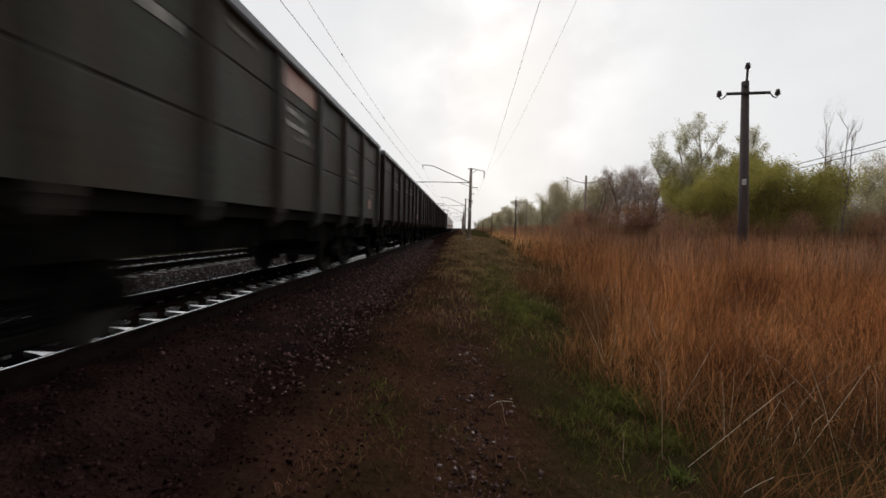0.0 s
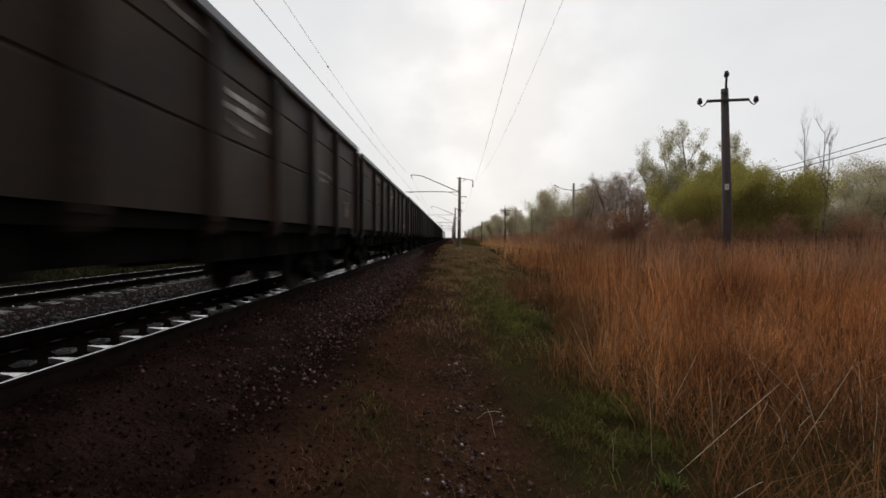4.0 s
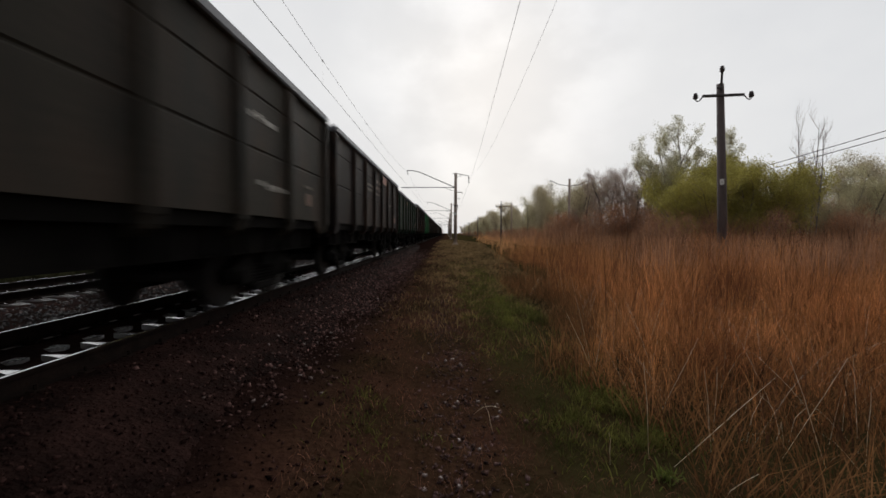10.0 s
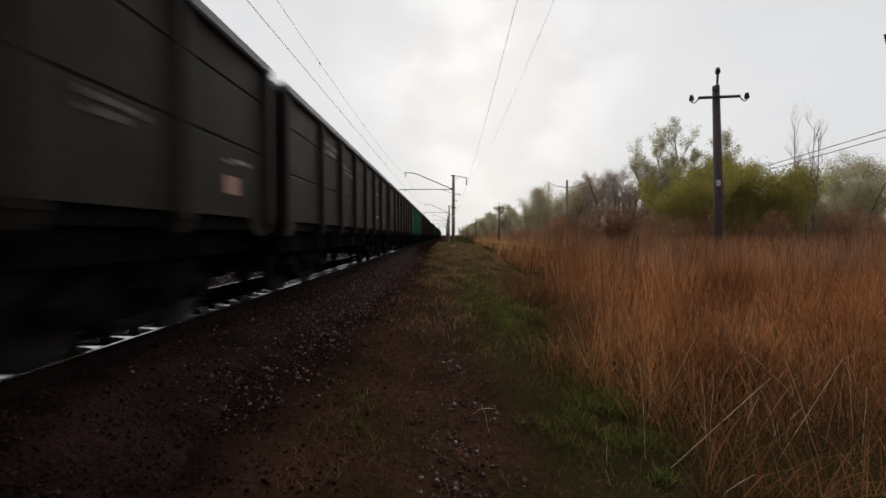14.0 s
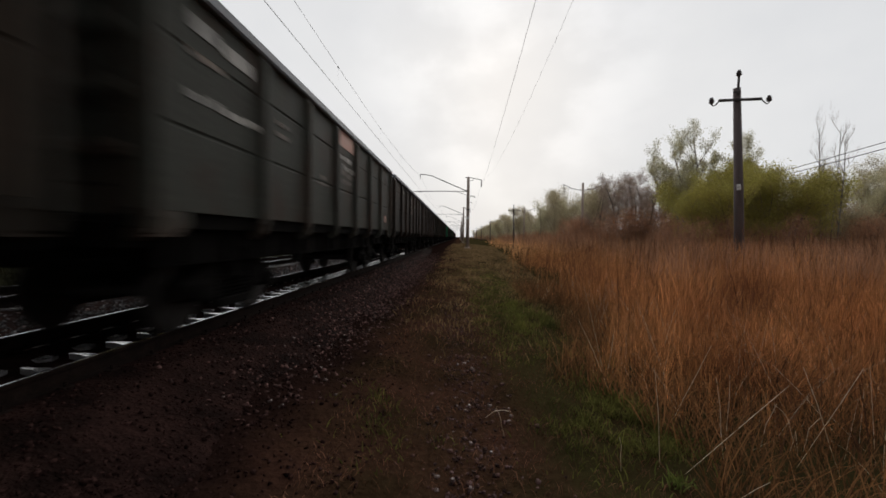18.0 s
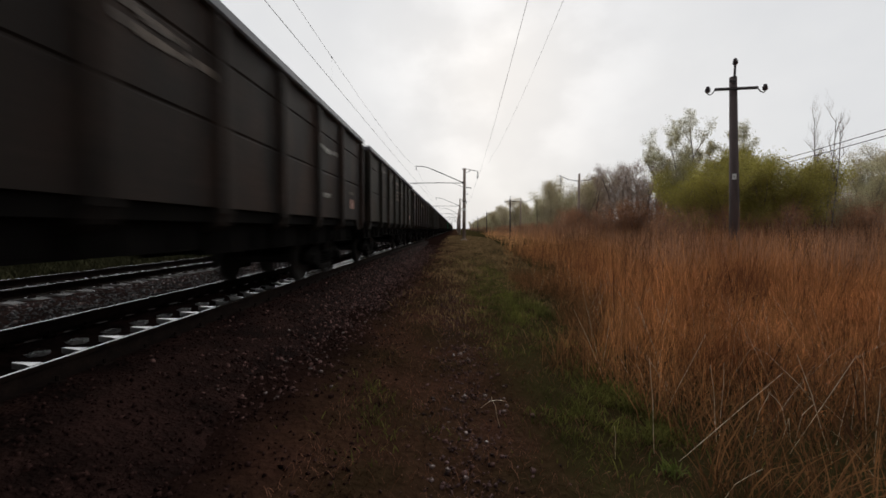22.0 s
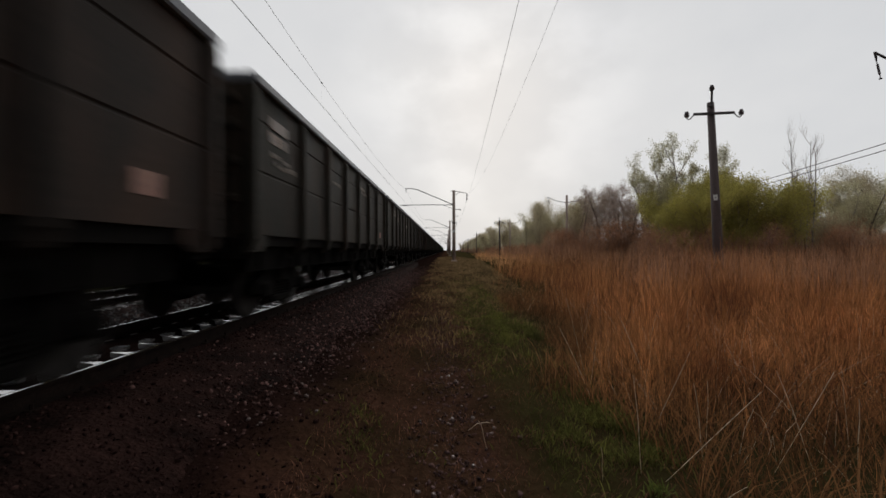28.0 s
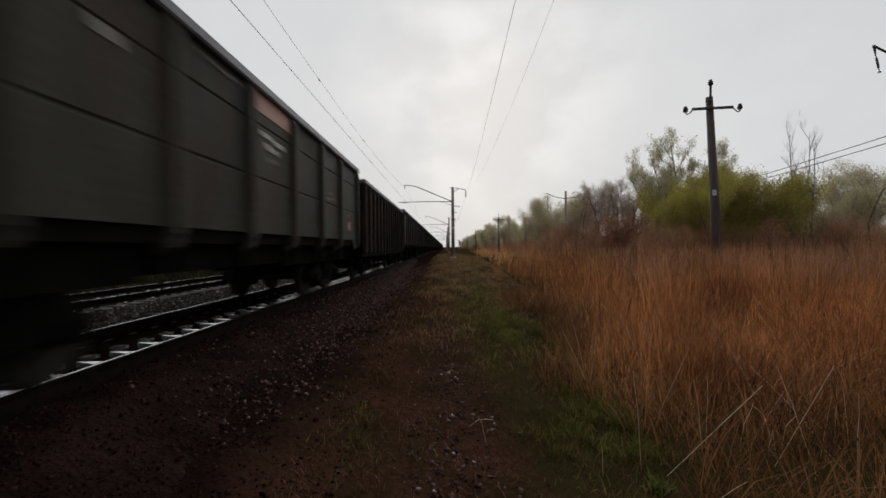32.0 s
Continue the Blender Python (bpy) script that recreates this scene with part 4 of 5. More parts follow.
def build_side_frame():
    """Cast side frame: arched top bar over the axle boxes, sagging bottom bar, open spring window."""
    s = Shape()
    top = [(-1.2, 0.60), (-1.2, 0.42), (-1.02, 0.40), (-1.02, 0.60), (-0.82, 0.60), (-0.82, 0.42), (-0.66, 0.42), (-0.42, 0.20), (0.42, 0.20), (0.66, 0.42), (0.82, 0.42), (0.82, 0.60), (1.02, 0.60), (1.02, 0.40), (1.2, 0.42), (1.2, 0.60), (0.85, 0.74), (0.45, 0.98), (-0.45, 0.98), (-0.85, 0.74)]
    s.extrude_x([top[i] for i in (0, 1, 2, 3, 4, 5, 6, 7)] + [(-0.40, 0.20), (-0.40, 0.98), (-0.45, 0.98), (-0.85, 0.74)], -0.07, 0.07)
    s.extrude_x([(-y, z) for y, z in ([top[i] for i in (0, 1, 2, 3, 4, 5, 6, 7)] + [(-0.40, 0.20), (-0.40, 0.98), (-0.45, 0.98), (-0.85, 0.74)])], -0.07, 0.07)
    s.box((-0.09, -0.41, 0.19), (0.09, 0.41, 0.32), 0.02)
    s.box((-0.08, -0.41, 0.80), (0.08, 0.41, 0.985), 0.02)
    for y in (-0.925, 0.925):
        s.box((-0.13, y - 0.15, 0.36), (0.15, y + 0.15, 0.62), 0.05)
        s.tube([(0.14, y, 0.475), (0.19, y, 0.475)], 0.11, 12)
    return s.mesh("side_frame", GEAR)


def build_spring():
    pts, radii = [], []
    for i in range(6):
        z = 0.325 + i * 0.055
        pts += [(0, 0, z), (0, 0, z + 0.012), (0, 0, z + 0.03), (0, 0, z + 0.042)]
        radii += [0.075, 0.1, 0.1, 0.075]
    return Shape().tube(pts, radii, 10).mesh("spring", GEAR)


def build_wheelset():
    """Axle with two flanged, dished wheels; the origin lies on its axis."""
    s = Shape()
    s.tube([(-1.08, 0, 0), (-0.85, 0, 0), (-0.6, 0, 0), (0.6, 0, 0), (0.85, 0, 0), (1.08, 0, 0)], [0.065, 0.09, 0.085, 0.085, 0.09, 0.065], 10)
    for k in (-1, 1):
        s.tube([(k * 0.735, 0, 0), (k * 0.735, 0, 0), (k * 0.765, 0, 0), (k * 0.767, 0, 0), (k * 0.86, 0, 0), (k * 0.862, 0, 0), (k * 0.83, 0, 0), (k * 0.81, 0, 0), (k * 0.87, 0, 0), (k * 0.87, 0, 0)],
               [0.40, 0.505, 0.505, 0.475, 0.473, 0.405, 0.395, 0.17, 0.15, 0.09], 28)
        s.box((k * 0.80 - 0.03, 0.2, -0.05), (k * 0.80 + 0.04, 0.36, 0.05), 0.02)
    return s.mesh("wheelset", WHEEL)


def build_coupler():
    s = Shape()
    s.box((-0.1, 0.0, 0.93), (0.1, 0.42, 1.17), 0.04)
    s.box((-0.2, 0.36, 0.9), (0.19, 0.62, 1.22), 0.07)
    s.tube([(0.28, 0.02, 0.95), (0.3, 0.2, 0.72), (0.26, 0.42, 0.62), (0.22, 0.6, 0.74)], 0.03, 8)
    return s.mesh("coupler", GEAR)


def build_ladder():
    s = Shape()
    for y in (-0.19, 0.19):
        s.tube([(1.05 + y, -HALF - 0.1, 0.85), (1.05 + y, -HALF - 0.1, 3.5)], 0.014, 6)
    for i in range(8):
        z = 0.95 + i * 0.34
        s.tube([(0.86, -HALF - 0.1, z), (1.24, -HALF - 0.1, z)], 0.012, 6)
    return s.mesh("ladder", GEAR)


def build_tank():
    s = Shape()
    s.tube([(0.75, -0.62, 0.98), (0.75, -0.56, 0.98), (0.75, 0.56, 0.98), (0.75, 0.62, 0.98)], [0.1, 0.16, 0.16, 0.1], 14)
    for y in (-0.4, 0.4):
        s.box((0.7, y - 0.03, 1.12), (0.8, y + 0.03, 1.36), 0.008)
    return s.mesh("air_reservoir", GEAR)


def build_pipe():
    s = Shape()
    s.tube([(1.12, -HALF + 0.2, 1.24), (1.12, -3.0, 1.22), (1.08, 0, 1.20), (1.12, 3.0, 1.22), (1.12, HALF - 0.2, 1.24)], 0.022, 6)
    return s.mesh("brake_pipe", GEAR)


def mark_mesh(w, h):
    return shared(("mark", w, h), lambda: Shape().box((0, -w / 2, -h / 2), (0.006, w / 2, h / 2), 0.001).mesh("marking", MARK["pale"]))


wheelsets = {1: [], -1: []}


def bogie(parent, y):
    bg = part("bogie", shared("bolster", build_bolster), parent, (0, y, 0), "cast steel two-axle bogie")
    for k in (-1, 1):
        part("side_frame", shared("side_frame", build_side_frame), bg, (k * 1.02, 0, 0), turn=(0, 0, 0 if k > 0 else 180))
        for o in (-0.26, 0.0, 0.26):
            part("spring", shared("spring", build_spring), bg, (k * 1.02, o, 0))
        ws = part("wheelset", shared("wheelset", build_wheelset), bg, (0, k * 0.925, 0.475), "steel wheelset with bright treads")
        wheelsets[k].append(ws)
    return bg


RIB_SETS = ((2.28, 3.12), (2.40, 3.20), (), (2.05, 2.52, 3.00, 3.42))


def gondola(paint, label, bays=7, ribs=1, seed=0, plate=None, texts=(), hi=3.84, lo=BODY_LO):
    """An open freight wagon; its origin lies at rail level under its middle, its front towards +y."""
    w = tagged(new("gondola_wagon"), label, "freight wagon", "wagons of the freight train")
    col = PAINT[paint]
    r = random.Random(seed)
    # the end bays are longer than those between
    unit = 2 * (HALF - 0.1) / (bays + (0.44 if bays == 7 else 0.0))
    edges = [-HALF + 0.1]
    for i in range(bays):
        edges.append(edges[-1] + unit * (1.22 if bays == 7 and i in (0, bays - 1) else 1.0))
    part("floor", shared("floor", build_floor), w)
    part("far_side_wall", shared(("far", hi), lambda: build_far_side(hi)), w, material=col)
    part("side_sill", shared(("sill", lo), lambda: build_sill(lo)), w, label="black side sill set back under the panels, shade in its colour")
    part("top_chord", shared(("chord", hi), lambda: build_chord(hi)), w, label="worn steel top edge")
    end_wall(w, hi, col, HALF - 0.02, 0)
    end_wall(w, hi, col, -HALF + 0.02, 180)
    pw = 0.2 if bays < 10 else 0.13
    for a, b in zip(edges[:-1], edges[1:]):
        part("side_panel", panel_mesh(b - a - 0.01, RIB_SETS[ribs], hi, lo), w, (0, (a + b) / 2, 0), material=col)
    for y in edges:
        part("side_post", post_mesh(pw, hi, lo), w, (0.004, y, 0), material=col)
    if bays == 7:
        for k in (-1, 1):
            part("corner_skirt", shared(("skirt", lo), lambda: build_skirt(lo)), w, (0 if k > 0 else 2 * SIDE_X - 0.054, k * (HALF - 0.31), 0), material=col, turn=(0, 0, 0 if k > 0 else 180))
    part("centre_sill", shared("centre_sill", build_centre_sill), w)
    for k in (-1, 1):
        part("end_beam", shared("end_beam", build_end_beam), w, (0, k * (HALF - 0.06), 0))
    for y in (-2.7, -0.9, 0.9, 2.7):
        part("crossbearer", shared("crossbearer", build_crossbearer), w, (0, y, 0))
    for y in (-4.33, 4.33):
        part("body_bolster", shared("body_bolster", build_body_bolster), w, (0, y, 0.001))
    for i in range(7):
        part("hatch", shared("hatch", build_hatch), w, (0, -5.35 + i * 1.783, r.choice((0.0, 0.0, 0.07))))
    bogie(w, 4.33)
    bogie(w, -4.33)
    part("coupler", shared("coupler", build_coupler), w, (0, HALF - 0.13, 0), "automatic coupler with brake hose")
    part("coupler", shared("coupler", build_coupler), w, (0, -HALF + 0.13, 0), "automatic coupler with brake hose", turn=(0, 0, 180))
    part("ladder", shared("ladder", build_ladder), w)
    part("air_reservoir", shared("tank", build_tank), w, (0, r.uniform(-1.5, 1.5), 0))
    part("brake_pipe", shared("pipe", build_pipe), w)
    # lettering as plain bars; bay 0 is the foremost
    def middle(b):
        i = bays - 1 - round(b)
        return (edges[i] + edges[i + 1]) / 2 - (b - round(b)) * unit

    def plate_at(b, z, wid, hgt, kind):
        part("marking", mark_mesh(wid, hgt), w, (SIDE_X + 0.007, middle(b), z), material=MARK[kind], label=PLATE_WORDS[kind])

    def lines_at(b, z, wid, hgt, rows, kind):
        for row in range(rows):                            # words of uneven length, line under line
            start = middle(b) - wid / 2 + r.choice((0.0, 0.0, 0.15))
            at, stop = start, start + wid * r.choice((0.6, 0.85, 1.0))
            while at < stop - 0.05:
                word = r.choice((2, 3, 4, 6))
                run_len = round(word * hgt * 0.8, 3)
                part("marking", mark_mesh(run_len, round(hgt * r.choice((0.9, 1.2)), 3)), w, (SIDE_X + 0.007, at + run_len / 2, z - row * hgt * 1.9 + r.choice((-0.02, 0.0, 0.02))), material=MARK[kind], label=TEXT_WORDS[kind])
                at += run_len + hgt * r.choice((0.7, 1.0, 1.6))
    for p in plate or ():
        plate_at(*p)
    for p in texts:
        lines_at(*p)
    plate_at(0, 1.83, 0.27, 0.24, "rusty" if seed % 3 == 0 else "pink")
    return w


# colour and lettering of each wagon, counted from the wagon beside the camera at the start
PLATE_WORDS = {"faded": "faded orange strip", "rusty": "small rust-orange square", "orange": "orange painted panel", "pink": "faded red and white panel", "shut": "sooty black repair plate"}
TEXT_WORDS = {"pale": "faded lettering bar", "ochre": "ochre lettering bar", "white": "chalky white lettering bar", "rusty": "rust-orange lettering bar"}
TEXT_A = ((3, 2.98, 1.0, 0.09, 2, "white"), (3, 2.62, 0.9, 0.07, 1, "pale"), (5, 3.05, 0.5, 0.1, 1, "white"), (4, 3.5, 1.1, 0.06, 1, "pale"), (1, 2.55, 0.7, 0.07, 2, "pale"), (0, 2.1, 0.5, 0.05, 2, "pale"))
TEXT_B = ((2, 3.2, 0.9, 0.1, 2, "pale"), (3, 2.95, 1.0, 0.09, 1, "pale"), (5, 2.95, 0.9, 0.07, 2, "rusty"), (1, 2.3, 0.6, 0.06, 2, "pale"), (0, 2.15, 0.6, 0.05, 1, "white"))
TEXT_C = ((3, 3.3, 1.2, 0.1, 3, "rusty"), (3, 2.75, 1.1, 0.09, 2, "rusty"), (2, 3.0, 0.8, 0.08, 2, "pale"), (5, 3.4, 0.9, 0.07, 1, "pale"), (1, 2.1, 0.5, 0.06, 1, "pale"))
TEXT_D = ((3, 3.2, 1.5, 0.12, 2, "rusty"), (3, 2.7, 1.2, 0.06, 1, "pale"), (1, 2.5, 0.6, 0.08, 1, "pale"), (4, 2.9, 1.1, 0.08, 2, "pale"), (0, 2.15, 0.5, 0.05, 2, "pale"))
TEXT_E = ((1, 2.9, 1.1, 0.09, 1, "white"), (1, 1.9, 0.9, 0.08, 1, "white"), (4, 3.1, 1.2, 0.08, 2, "pale"), (5, 3.35, 1.2, 0.1, 2, "pale"), (0, 2.1, 0.5, 0.05, 1, "pale"))
TEXT_G = ((4, 3.42, 0.8, 0.17, 1, "ochre"), (3, 2.82, 0.7, 0.12, 1, "ochre"), (3, 2.15, 0.5, 0.12, 1, "white"), (1, 2.55, 0.9, 0.08, 3, "ochre"), (5, 3.2, 1.2, 0.12, 2, "ochre"), (4, 2.1, 0.7, 0.2, 1, "ochre"))
TEXT_K = ((1, 2.75, 1.0, 0.07, 3, "ochre"), (4, 3.3, 1.2, 0.07, 2, "ochre"), (0, 1.98, 0.6, 0.03, 1, "white"), (5, 2.6, 0.7, 0.08, 1, "ochre"))
TEXT_H = ((3, 3.45, 1.3, 0.1, 3, "rusty"), (3, 2.8, 1.2, 0.08, 2, "white"), (2, 3.5, 0.8, 0.06, 1, "pale"), (1, 2.5, 0.6, 0.07, 1, "white"), (0, 2.3, 0.5, 0.06, 2, "pale"))
TEXT_J = ((3, 3.05, 0.8, 0.16, 1, "ochre"), (2, 3.15, 0.6, 0.2, 1, "rusty"), (5, 3.1, 0.9, 0.07, 2, "rusty"), (3, 2.55, 0.6, 0.08, 2, "pale"), (6, 2.75, 0.9, 0.06, 2, "rusty"), (1, 2.6, 0.5, 0.07, 2, "rusty"))
PLATE_J = ((6, 3.56, 1.3, 0.15, "faded"), (3, 2.62, 0.55, 0.3, "rusty"))
TEXT_L = ((6, 3.4, 1.3, 0.2, 1, "white"), (6, 3.1, 1.0, 0.08, 1, "pale"), (6, 2.65, 1.4, 0.1, 1, "white"), (5, 2.9, 0.8, 0.08, 2, "pale"), (3, 3.05, 0.9, 0.1, 2, "white"), (3, 2.7, 0.8, 0.1, 2, "pale"), (4, 2.4, 0.5, 0.07, 2, "pale"))
TEXT_M = ((6, 3.5, 1.8, 0.17, 1, "ochre"), (6, 2.9, 0.9, 0.1, 1, "white"), (5, 2.9, 0.9, 0.07, 2, "pale"), (4, 2.7, 0.6, 0.08, 1, "pale"), (3, 2.75, 0.8, 0.1, 2, "pale"), (2, 2.4, 0.5, 0.07, 1, "white"))
TEXT_N = ((3, 3.05, 1.3, 0.08, 3, "pale"), (3, 3.45, 0.9, 0.07, 1, "rusty"), (2, 3.55, 1.2, 0.12, 1, "rusty"), (1, 2.5, 0.6, 0.07, 2, "white"), (0, 2.2, 0.5, 0.06, 2, "pale"))
TEXT_F = ((6, 3.3, 0.9, 0.15, 2, "rusty"), (6, 2.75, 0.8, 0.07, 2, "pale"), (2, 3.3, 0.9, 0.08, 2, "pale"), (4, 2.9, 0.7, 0.07, 1, "pale"))
PLATE_GREEN = ((2, 2.72, 1.5, 0.42, "orange"), (4.66, 1.85, 0.55, 0.5, "shut"))
PLATE_TEAL = ((2, 2.93, 1.6, 0.48, "orange"),)
PLATE_PINK = ((3, 3.5, 1.35, 0.36, "pink"),)
PLATE_PINK2 = ((2, 3.5, 1.35, 0.3, "pink"),)
TRAIN = {k: ("brown", 7, 1, None, TEXT_B) for k in range(-5, 34)}
TRAIN.update({
    -5: ("grey", 7, 1, None, TEXT_A), -3: ("olive", 7, 0, None, TEXT_C), -1: ("rust", 7, 1, None, TEXT_B),
    0: ("grey", 7, 0, PLATE_PINK, TEXT_A), 1: ("grey", 7, 0, PLATE_PINK, TEXT_A), 2: ("rust", 7, 1, None, TEXT_E), 3: ("rust", 7, 1, None, TEXT_C),
    4: ("brown", 7, 1, None, TEXT_A), 5: ("rust", 7, 1, None, TEXT_B), 6: ("green", 7, 3, PLATE_GREEN, TEXT_G), 7: ("rust", 7, 1, PLATE_PINK2, TEXT_C),
    8: ("darkgreen", 7, 0, None, TEXT_K), 9: ("rust", 7, 1, PLATE_PINK2, TEXT_D), 10: ("olive", 7, 1, None, TEXT_E), 11: ("teal", 7, 3, PLATE_TEAL, TEXT_K),
    12: ("rust", 7, 1, None, ()), 13: ("brown", 7, 0, None, TEXT_E), 14: ("olive", 7, 1, None, TEXT_B), 16: ("brown", 7, 1, None, TEXT_C),
    17: ("grey", 7, 0, PLATE_PINK, TEXT_L), 18: ("olive", 7, 1, PLATE_PINK, TEXT_M), 19: ("rust", 7, 0, PLATE_J, TEXT_J), 20: ("olive", 7, 1, None, TEXT_C),
    21: ("brown", 7, 1, None, TEXT_E), 22: ("olive", 7, 1, None, TEXT_H), 23: ("brown", 7, 1, None, TEXT_N), 24: ("olive", 7, 0, None, TEXT_B),
    25: ("olive", 7, 1, None, TEXT_E), 26: ("olive", 7, 1, None, TEXT_F), 27: ("brown", 7, 1, None, TEXT_F), 28: ("sooty", 7, 1, None, TEXT_F),
    29: ("rust", 14, 2, None, ()), 30: ("grey", 7, 0, PLATE_PINK, TEXT_A), 32: ("grey", 7, 1, None, TEXT_A),
})
PAINT_WORDS = {"sooty": "sooty blackened", "teal": "bright teal-green", "green": "bright green", "darkgreen": "faded dark green", "brown": "dark brown", "rust": "rusty red-brown", "grey": "sooty grey-green", "olive": "dull olive-brown"}
wagons = {}
for k, (paint, bays, ribs, plate, texts) in TRAIN.items():
    words = f"{PAINT_WORDS[paint]} steel gondola wagon rolling on the track" if bays == 7 else "rusty brown gondola wagon with many close posts"
    wagons[k] = gondola(paint, words, bays, ribs, k + 50, plate, texts, 3.62 if bays > 7 else {8: 3.66, 7: 3.88, 3: 3.79, 19: 3.77, 30: 3.77}.get(k, 3.84), 0.96 if bays > 7 else BODY_LO)

# ---------------------------------------------------------------- locomotive


def build_loco_body():
    s = Shape()
    side = [(-1.5, 1.15), (-1.55, 1.6), (-1.55, 3.6), (-1.35, 4.05), (-0.8, 4.25), (0.8, 4.25), (1.35, 4.05), (1.55, 3.6), (1.55, 1.6), (1.5, 1.15)]
    s.extrude_y(side, -8.2, 7.3)
    b = len(s.v)
    for x, z in side:
        s.v.append((x, 7.3, z))
    for x, z in side:
        s.v.append((x * 0.86, 8.25 - max(0, z - 2.4) * 0.42, z if z < 3.7 else z - 0.12))
    m = len(side)
    for i in range(m):
        q = (i + 1) % m
        s.f.append([b + i, b + q, b + m + q, b + m + i])
    s.f.append([b + m + i for i in range(m)])
    return s.mesh("loco_body", LOCO_PALE)


def locomotive_section(turn):
    lo = tagged(new("electric_locomotive"), "pale electric locomotive section with a red band", "locomotive", "locomotive sections")
    body = part("body", shared("loco_body", build_loco_body), lo)
    part("red_band", shared("loco_band", lambda: Shape().box((1.548, -8.1, 1.55), (1.562, 7.25, 1.95), 0.004).mesh("red_band", LOCO_RED)), body, label="red painted band")
    part("red_band", shared("loco_band2", lambda: Shape().box((-1.562, -8.1, 1.55), (-1.548, 7.25, 1.95), 0.004).mesh("red_band", LOCO_RED)), body, label="red painted band")
    for y in (-6.0, -3.5, -1.0, 1.5, 4.0):
        part("window", shared("loco_win", lambda: Shape().box((1.545, -0.45, 2.75), (1.566, 0.45, 3.3), 0.006).mesh("window", DARK_GLASS)), body, (0, y, 0))
    part("cab_window", shared("loco_cab", lambda: Shape().box((1.545, 5.6, 2.6), (1.566, 6.5, 3.4), 0.006).mesh("cab_window", DARK_GLASS)), body)
    part("windscreen", shared("loco_front", lambda: Shape().box((-1.0, 7.86, 2.75), (1.0, 7.98, 3.5), 0.02).mesh("windscreen", DARK_GLASS)), body)
    part("underframe", shared("loco_under", lambda: Shape().box((-1.3, -7.8, 0.75), (1.3, 7.8, 1.15), 0.05).mesh("underframe", GEAR)), lo)
    for y in (-4.9, 4.9):
        bogie(lo, y)
    part("coupler", shared("coupler", build_coupler), lo, (0, 8.0, 0))
    def pan():
        s = Shape()
        for x in (-0.6, 0.6):
            s.tube([(x, -0.9, 4.45), (x * 0.8, 0.9, 5.3), (x * 0.9, -0.3, 6.22)], 0.035, 6)
        for y in (-0.45, -0.2):
            s.tube([(-1.0, y, 6.1), (-0.7, y, 6.28), (0.7, y, 6.28), (1.0, y, 6.1)], 0.03, 6)
        s.box((-0.8, -1.1, 4.4), (0.8, 1.1, 4.48), 0.02)
        for x in (-0.6, 0.6):
            for y in (-0.9, 0.9):
                s.tube([(x, y, 4.2), (x, y, 4.42)], 0.07, 8)
        return s.mesh("pantograph", STEEL)
    part("pantograph", shared("pan", pan), lo, (0, 5.6, 0), "raised pantograph")
    part("roof_gear", shared("roof_gear", lambda: Shape().box((-0.5, -2.5, 4.24), (0.5, 3.0, 4.5), 0.08).mesh("roof_gear", GEAR)), lo)
    return lo


locos = [(locomotive_section(i), 180 if i % 2 == 0 else 0) for i in range(4)]

# ---------------------------------------------------------------- catenary masts and wires


def insulator_shape(s, x, y, z0, z1, r=0.09, n=5):
    """A string of discs hanging from z1 to z0."""
    s.tube([(x, y, z0), (x, y, z1)], 0.018, 6)
    for i in range(n):
        z = z0 + (z1 - z0) * (i + 0.5) / n
        s.tube([(x, y, z - 0.05), (x, y, z - 0.02), (x, y, z + 0.045)], [r, r, 0.03], 10)
    return s


def build_mast():
    s = Shape()
    s.tube([(0, 0, -0.5), (0, 0, 2.5), (0, 0, 5.5), (0, 0, 7.95)], [0.205, 0.19, 0.168, 0.15], 14)
    return s.mesh("mast_column", CONCRETE, True)


def build_cantilever():
    s = Shape()
    s.tube([(-0.1, 0, 6.35), (-4.1, 0, 8.05), (-4.75, 0, 8.18), (-5.5, 0, 8.2)], [0.05, 0.045, 0.04, 0.04], 8)
    s.box((-0.2, -0.1, 6.25), (0.0, 0.1, 6.5), 0.02)
    return s.mesh("cantilever", STEEL)


def build_registration():
    s = Shape()
    s.tube([(-0.1, 0, 6.32), (-3.0, 0, 6.34), (-6.1, 0, 6.30)], 0.04, 8)
    s.tube([(-0.15, 0, 5.9), (-1.3, 0, 6.32)], 0.02, 6)
    s.tube([(-5.9, 0, 6.30), (-5.25, 0, 6.2)], 0.018, 6)
    return s.mesh("registration_arm", STEEL)


def build_feeder_bracket():
    s = Shape()
    s.tube([(-0.35, 0, 7.88), (0.3, 0, 7.86), (1.5, 0, 7.62)], 0.035, 8)
    s.tube([(0.15, 0, 7.45), (0.75, 0, 7.76)], 0.025, 6)
    return s.mesh("feeder_bracket", STEEL)


def build_stub():
    s = Shape()
    s.box((0.1, -0.03, 5.77), (0.78, 0.03, 5.84), 0.01)
    s.tube([(0.72, 0, 5.62), (0.72, 0, 5.8)], 0.03, 8)
    s.box((0.1, -0.03, 5.05), (0.5, 0.03, 5.1), 0.01)
    return s.mesh("stub_bracket", STEEL)


